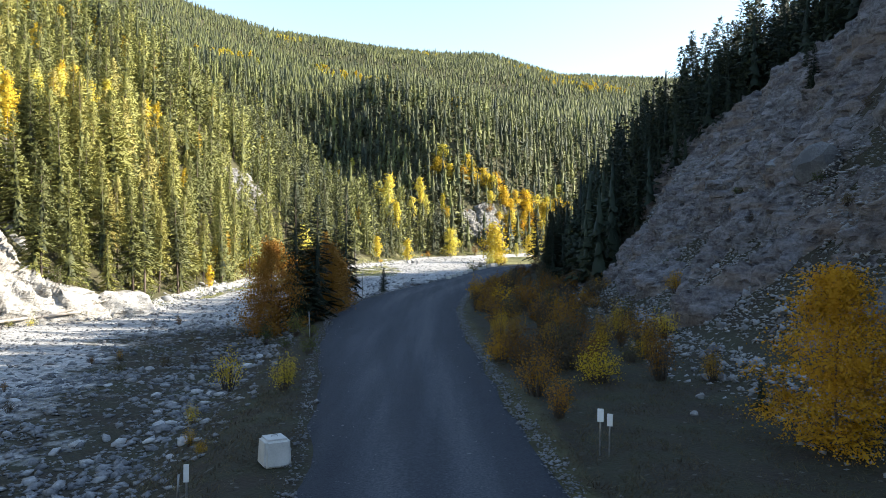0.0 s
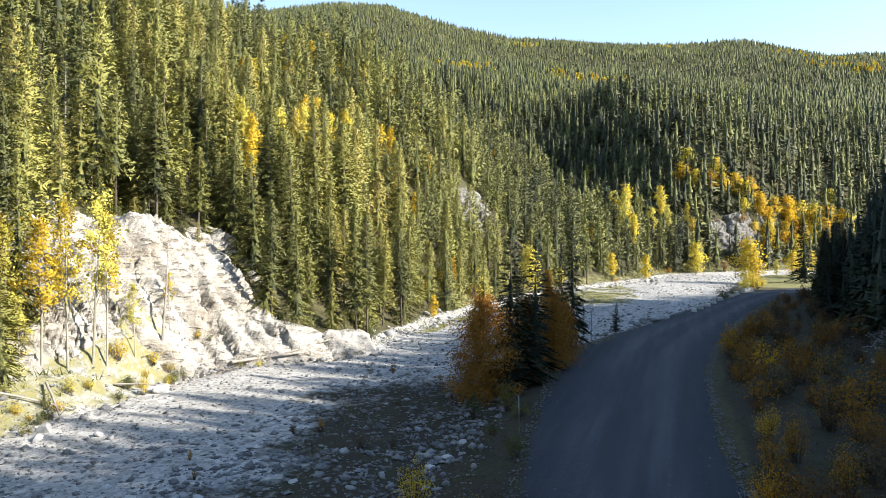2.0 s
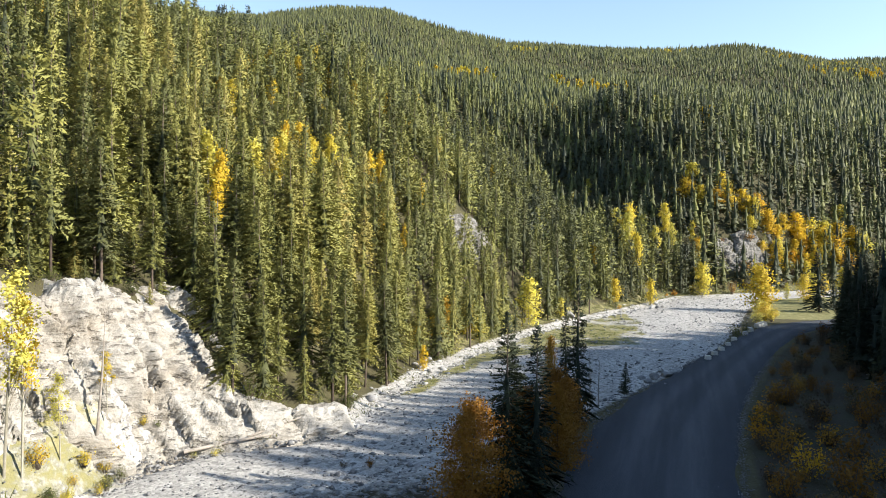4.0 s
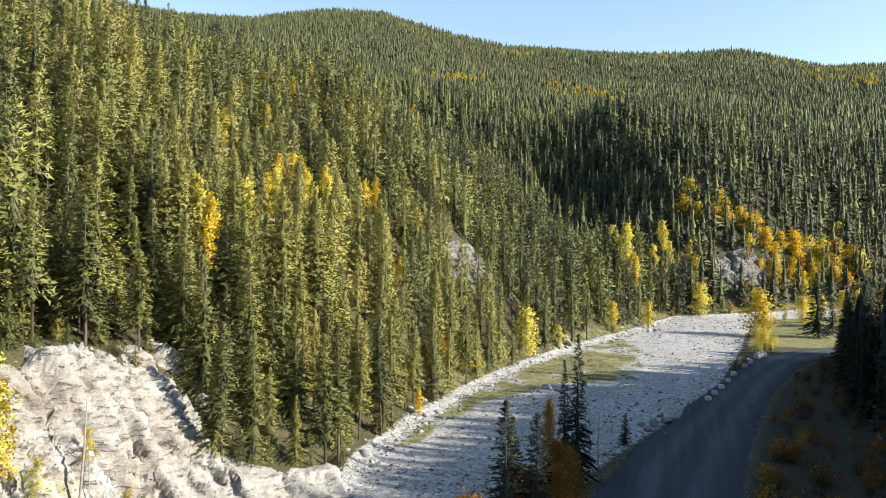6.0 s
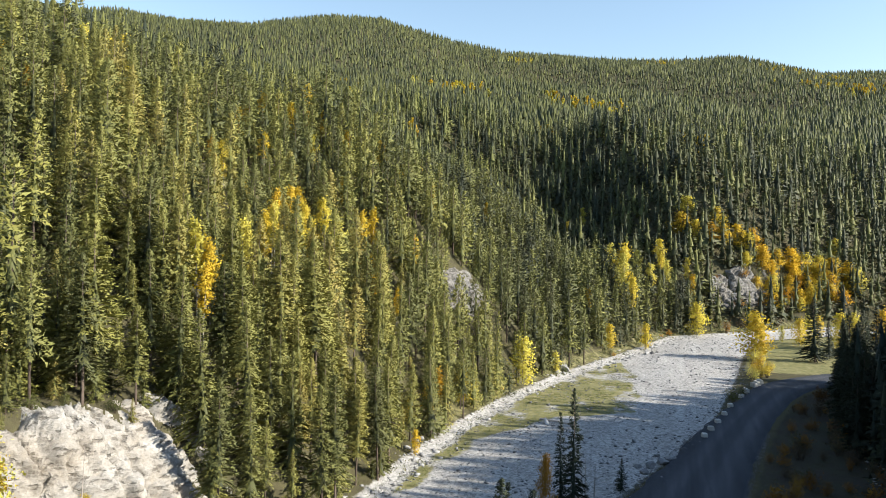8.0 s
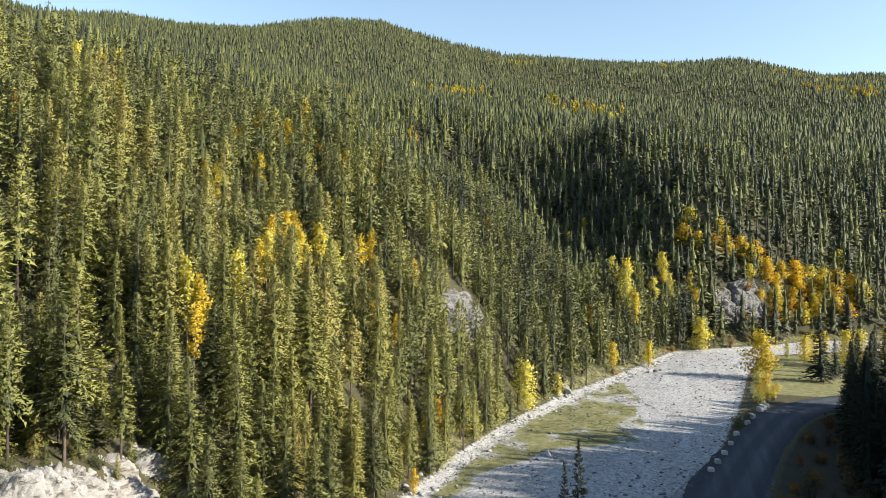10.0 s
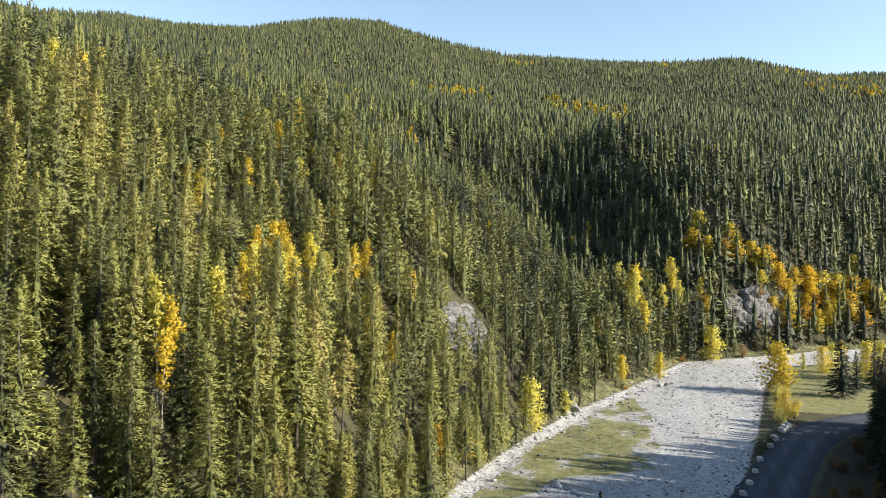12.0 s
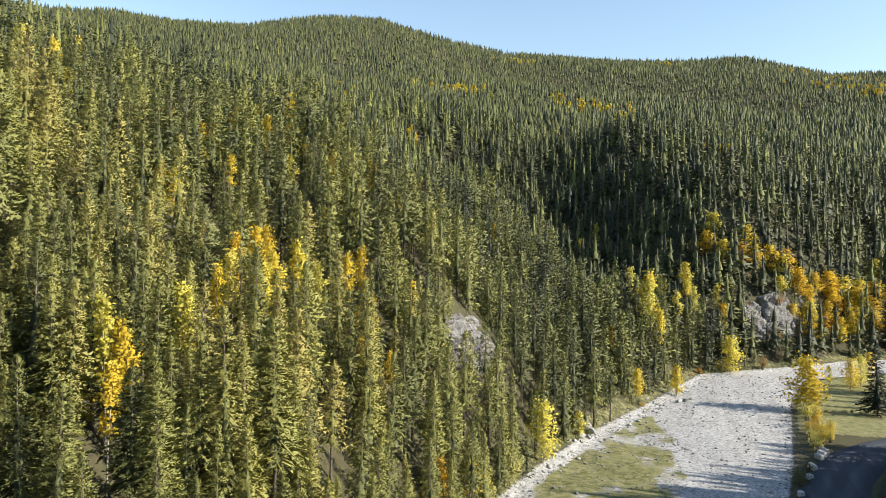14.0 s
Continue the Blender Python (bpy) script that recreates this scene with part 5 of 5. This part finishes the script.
keep = (d < 1.2 + 3.5 * (y < 56)) & (b < 2.5) & (rng.uniform(0, 1, n) < chance)
x, y, bar, line = x[keep], y[keep], bar[keep], line[keep]
size = np.exp(rng.normal(-2.85, 0.62, len(x))) * (1 + 0.35 * bar + 0.35 * np.minimum(line, 1)) * (1 + 0.003 * y)
size = np.clip(size, 0.03, 0.34)
rows = stone_rows(x, y, size)
big = np.argsort(-size / (1 + np.hypot(x, y - 10) / 60))[:280]
mask = np.zeros(len(rows), bool)
mask[big] = True
v, tri, tone, _ = strewn(CHIPS, rows[~mask])
tagged(new("river_stones", solid("river_stones", v, tri, STONE, tone)), "pale cobbles strewn over the river bed", "stones", kind="stuff")
for k, px, py, pz, turn, w, h, _ in rows[mask]:
    ob = part("stone", pale_stones[int(k)], ground)
    ob.matrix_basis = pose(px, py, pz, rng.normal(0, 8), rng.normal(0, 8), math.degrees(turn)) @ Matrix.Diagonal((w, w, h, 1))
# broken rock along the foot of the wooded bank
n = 3200
x, y = rng.uniform(-36, 6, n), rng.uniform(66, 200, n)
d = beside(SHORE, x, y)
keep = (d > -1.6) & (d < 2.6) & (rng.uniform(0, 1, n) < 0.25 + 0.75 * (rough(x, y, 6, 98) > -0.1))
x, y, d = x[keep], y[keep], d[keep]
size = np.clip(np.exp(rng.normal(-1.25, 0.5, len(x))) * np.interp(d, [-1.6, 0.3, 2.6], [0.6, 1.1, 0.8]), 0.1, 0.95)
v, tri, tone, _ = strewn(STONES, stone_rows(x, y, size))
tagged(new("bank_stones", solid("bank_stones", v, tri, STONE, tone)), "pale broken rock along the foot of the bank", "stones", kind="stuff")
# scree below the shaded face
n = 95000
x, y = rng.uniform(8, 40, n), 8 + 97 * rng.uniform(0, 1, n) ** 1.35
d = -beside(FOOT, x, y)
keep = (d > -2.5) & (d < 11 + 3 * rough(x, y, 9, 92)) & (rng.uniform(0, 1, n) < np.interp(d, [-1, 1, 3, 9, 14], [0.0, 0.4, 1, 1, 0.3])) & ((y < 78) | (d < 3))
x, y, d = x[keep], y[keep], d[keep]
size = np.clip(np.exp(rng.normal(-2.45, 0.45, len(x))) * np.interp(d, [-2, 2, 12], [1.2, 1.1, 0.85]), 0.05, 0.38)
v, tri, tone, _ = strewn(CHIPS, stone_rows(x, y, size))
tagged(new("scree", solid("scree", v, tri, TALUS, tone)), "grey broken stones of the scree", "stones", kind="stuff")
# gravel thrown up along the road's edges and loose on it
n = 24000
t = (219 * rng.uniform(0, 1, n) ** 1.3).astype(int)
side = rng.uniform(0, 1, n) < 0.68
px = np.where(side, right[t, 0], left[t, 0]) + rng.normal(0, 0.2, n) + np.where(side, 0.12, -0.15)
py = np.where(side, right[t, 1], left[t, 1]) + rng.uniform(-0.6, 0.6, n)
loose = rng.uniform(0, 1, n) < 0.12
k = rng.uniform(0.05, 0.95, n)
px = np.where(loose, left[t, 0] * (1 - k) + right[t, 0] * k, px)
py = np.where(loose, left[t, 1] * (1 - k) + right[t, 1] * k, py)
near = (py > 8) & (py < 110)
size = (np.clip(np.exp(rng.normal(-3.2, 0.4, n)), 0.02, 0.12) * np.where(loose, 0.6, 1))[near]
rows = stone_rows(px[near], py[near], size)
rows[:, 3] = road_level(py[near]) + np.where(loose[near], 0.11, 0.03)
v, tri, tone, _ = strewn(CHIPS, rows)
tagged(new("roadside_gravel", solid("roadside_gravel", v, tri, TALUS, tone)), "loose gravel ridge along the road edge", "stones", kind="stuff")


def boulder(x, y, size, material, label, group, flat=0.75):
    k = int(rng.integers(0, 6))
    bm = bmesh.new()
    bmesh.ops.create_icosphere(bm, subdivisions=2, radius=1)
    cuts = [Vector(rng.normal(0, 1, 3)).normalized() for _ in range(9)]
    at = [rng.uniform(0.45, 0.75) for _ in cuts]
    for vert in bm.verts:
        p = vert.co.copy()
        for c, a in zip(cuts, at):
            over = p.dot(c) - a
            if over > 0:
                p -= c * over
        vert.co = p * (1 + 0.05 * noise.noise(p * 3 + Vector((k, x, y))))
    me = from_bm("boulder", bm, material)
    ob = new("boulder", me)
    ob.matrix_basis = pose(x, y, float(land(x, y)) + size * flat * 0.3, rng.normal(0, 10), rng.normal(0, 10), rng.uniform(0, 360)) @ Matrix.Diagonal((size, size * rng.uniform(0.7, 0.95), size * flat, 1))
    return tagged(ob, label, "boulder", group)


for x, y, s in [(11, 28.3, 0.38), (12.6, 31.5, 0.42), (12.4, 28.3, 0.3), (11.4, 27.6, 0.32), (9.7, 25.6, 0.26), (14, 34, 0.4), (13.2, 40, 0.35), (15, 30, 0.45), (8.5, 23, 0.2)]:
    boulder(x, y, s, TALUS, "pale grey boulder fallen from the scree", "boulders below the scree")
for x, y, s in [(-3.8, 93.5, 0.9), (-3.0, 95.5, 0.8), (-4.9, 92, 0.75), (-2.6, 97.5, 0.6), (-5.6, 90, 0.6), (-4.4, 96.5, 0.5), (-1.6, 99.5, 0.6), (-6.2, 91.6, 0.45)]:
    boulder(x, y, s, TALUS, "grey boulder below the road embankment", "boulders below the road")
for x, y, s in [(-8.6, 169, 0.9), (-7.4, 170, 0.7), (-6.6, 171.5, 0.6), (-18.6, 104.5, 0.7), (-16.5, 103, 0.5), (-33.4, 35, 0.55), (-32.2, 33.5, 0.4), (-30, 35.5, 0.35), (-21.5, 140, 0.9), (-22.5, 137.5, 0.8), (-22.5, 142, 1.1),
                (-27.6, 63.4, 0.5), (-28.9, 62.2, 0.45), (-26.9, 64.2, 0.4), (-30.6, 60.0, 0.4)]:
    boulder(x, y, s, STONE, "pale boulder at the edge of the river bed", "boulders by the river")


boulder(21.1, 38.1, 1.5, TALUS, "blue-grey slab standing out of the rock face", "slabs on the rock face", 0.9)
boulder(22.6, 45.5, 1.1, TALUS, "blue-grey slab standing out of the rock face", "slabs on the rock face", 0.8)
boulder(-34.0, 44.5, 0.75, STONE, "pale boulder below the cliff", "boulders by the river")
boulder(-34.4, 40.2, 0.5, STONE, "pale boulder below the cliff", "boulders by the river")


# ---- driftwood ----
def log(x0, y0, x1, y1, radius, label, lift=0.25, stubs=4):
    a, b = np.array([x0, y0, float(land(x0, y0)) + lift]), np.array([x1, y1, float(land(x1, y1)) + lift])
    ob = new("log")
    part("stem", solid("stem", *tube([a, a * 0.6 + b * 0.4 + [0, 0, 0.08], b], [radius, radius * 0.85, radius * 0.5], 8), DEAD_WOOD, shade=True), ob)
    for i in range(stubs):
        t = rng.uniform(0.15, 0.95)
        p = a * (1 - t) + b * t
        part("branch", solid("branch", *tube([p, p + [rng.normal(0, 0.3), rng.normal(0, 0.3), rng.uniform(0.2, 0.5)]], [radius * 0.35, 0.01], 5), DEAD_WOOD), ob)
    return tagged(ob, label, "log", "driftwood")


log(-35, 53.5, -30.4, 60.2, 0.14, "bleached driftwood log below the cliff", 0.45, 7)
log(-32.5, 57.5, -29.2, 62.5, 0.1, "bleached driftwood log below the cliff", 0.6, 6)
log(-37.5, 38.5, -34, 36.5, 0.09, "grey fallen trunk beside the river bed", 0.3)
log(-38.5, 35, -35, 38.2, 0.07, "grey fallen trunk beside the river bed", 0.3)
log(-36.2, 42.6, -33.4, 45.6, 0.07, "grey fallen trunk below the cliff", 0.3, 3)
log(-19.5, 105.5, -14, 104, 0.16, "dark driftwood log on the gravel bar", 0.3, 3)


# ---- roadside furniture ----
def block(x, y, turn, w, d, h, label, group="concrete blocks"):
    """A cast concrete block with chamfered edges, a lifting notch and worn corners."""
    bm = bmesh.new()
    bmesh.ops.create_cube(bm, size=1)
    for vert in bm.verts:
        taper = 0.9 if vert.co.z > 0 else 1.0
        vert.co = Vector((vert.co.x * w * taper, vert.co.y * d * taper, (vert.co.z + 0.5) * h))
    bmesh.ops.bevel(bm, geom=bm.edges[:], offset=0.07 * h + 0.02, segments=3, affect="EDGES")
    for vert in bm.verts:
        vert.co += Vector((1, 1, 0.6)) * 0.012 * noise.noise(vert.co * 4 + Vector((x, y, 0)))
    ob = new("concrete_block")
    part("body", from_bm("body", bm, CONCRETE), ob)
    part("lifting_loop", solid("lifting_loop", *tube([(-0.09, 0, h - 0.03), (-0.07, 0, h + 0.05), (0.07, 0, h + 0.05), (0.09, 0, h - 0.03)], [0.012] * 4, 6), STEEL, shade=True), ob, "rusty steel lifting loop")
    z = max(float(land(x, y)), float(road_level(y)) - 0.1)
    ob.matrix_basis = pose(x, y, z - 0.04, rng.normal(0, 1.5), rng.normal(0, 1.5), turn)
    return tagged(ob, label, "block", group)


block(-4.45, 17.9, 28, 0.72, 0.85, 0.74, "weathered white concrete block on the verge")
for x, y in [(0.9, 105.5), (1.8, 109), (2.8, 113), (3.9, 117.6), (5.0, 123), (7.0, 129.8)]:
    block(x, y, rng.uniform(0, 60), 0.72, 0.72, 0.66, "round-edged concrete block along the road edge", "concrete blocks")
for x, y in [(9.6, 138.6), (10.2, 140.2), (10.8, 141.8), (8.0, 134)]:
    block(x, y, 25, 0.6, 1.5, 0.75, "white concrete barrier block at the bend", "concrete blocks")


def marker(x, y, h, plate, turn, label):
    """A post with a small white plate."""
    ob = new("marker_post")
    z = float(land(x, y))
    part("post", solid("post", *tube([(0, 0, -0.3), (0, 0, h * 0.5), (0, 0, h)], [0.028] * 3, 6), STEEL, shade=True), ob)
    if plate:
        bm = bmesh.new()
        bmesh.ops.create_cube(bm, size=1)
        for vert in bm.verts:
            vert.co = Vector((vert.co.x * plate[0], vert.co.y * 0.02 - 0.045, vert.co.z * plate[1] + h - plate[1] * 0.4))
        bmesh.ops.bevel(bm, geom=bm.edges[:], offset=0.006, segments=1, affect="EDGES")
        part("plate", from_bm("plate", bm, WHITE), ob, "plain white plate")
    ob.matrix_basis = pose(x, y, z, 0, rng.normal(0, 2), turn)
    return tagged(ob, label, "post", "marker posts")


marker(4.3, 18.6, 1.25, (0.17, 0.36), -14, "thin steel marker post with a white plate")
marker(4.52, 18.45, 1.15, (0.15, 0.34), -14, "thin steel marker post with a white plate")
marker(-5.75, 15.2, 0.95, (0.12, 0.4), 8, "grey steel marker post beside the road")
marker(-5.9, 15.05, 0.85, None, 8, "grey steel marker post beside the road")
marker(-7.95, 40.5, 1.9, None, 0, "thin steel post at the road edge")


# ---- low growth ----
def tuft(seed, blades, height, spread):
    rng = np.random.default_rng(seed)
    a = rng.uniform(0, 6.28, blades)
    r = spread * np.sqrt(rng.uniform(0, 1, blades))
    foot = np.stack([r * np.cos(a), r * np.sin(a), np.full(blades, -0.03)], 1)
    lean = rng.normal(0, 0.8, (blades, 2)) * height
    tip = foot + np.stack([lean[:, 0], lean[:, 1], height * rng.uniform(0.5, 1.1, blades)], 1)
    w = rng.normal(0, 1, (blades, 3)) * [1, 1, 0]
    w /= np.linalg.norm(w, axis=1)[:, None]
    v = np.stack([foot - w * 0.014, foot + w * 0.014, tip], 1).reshape(-1, 3)
    return v, np.arange(blades * 3).reshape(-1, 3), 0.0


TUFTS = [tuft(800, 16, 0.15, 0.34), tuft(801, 14, 0.22, 0.38), tuft(802, 18, 0.11, 0.45)]
n = 21000
x, y = rng.uniform(-14, 18, n), 8 + 130 * rng.uniform(0, 1, n) ** 2.2
b, f = -beside(BANK, x, y), -beside(FOOT, x, y)
off = np.minimum(-beside(ROAD_LEFT, x, y), beside(ROAD_RIGHT, x, y)) < -0.5
keep = off & (b > 0.3) & (f < 1.5) & (rng.uniform(0, 1, n) < 0.45 + 0.5 * (rough(x, y, 5, 95) > 0))
x, y = x[keep], y[keep]
s = rng.uniform(0.5, 1.2, len(x))
rows = np.stack([rng.integers(0, 3, len(x)), x, y, land(x, y), rng.uniform(0, 6, len(x)), s, s, rng.uniform(0, 1, len(x))], 1)
v, tri, tone, _ = strewn(TUFTS, rows)
tagged(new("verge_growth", solid("verge_growth", v, tri, BRUSH, tone)), "brown dry grass and weeds on the verges", "grass", kind="stuff")
n = 15000
x, y = rng.uniform(-60, 60, n), rng.uniform(30, 250, n)
d = beside(SHORE, x, y)
keep = (d > 0.3) & (d < 14) & free_of_rock(x, y)
x, y = x[keep], y[keep]
s = rng.uniform(1.4, 3.2, len(x))
gx2, gy2 = rng.uniform(-34, -8, 9000), rng.uniform(76, 150, 9000)
on = (beside(BAR, gx2, gy2) > 0.2) & (gy2 > 72) & (gy2 < 162) & (beside(SHORE, gx2, gy2) < 0.3) & (rough(gx2, gy2, 2.5, 97) > -0.35)
x, y, s = np.concatenate([x, gx2[on]]), np.concatenate([y, gy2[on]]), np.concatenate([s, rng.uniform(0.6, 1.3, on.sum())])
rows = np.stack([rng.integers(0, 3, len(x)), x, y, land(x, y), rng.uniform(0, 6, len(x)), s, s, rng.uniform(0, 1, len(x))], 1)
v, tri, tone, _ = strewn(TUFTS, rows)
tagged(new("bank_growth", solid("bank_growth", v, tri, GREEN, tone)), "green and yellow growth along the wood's edge", "grass", kind="stuff")
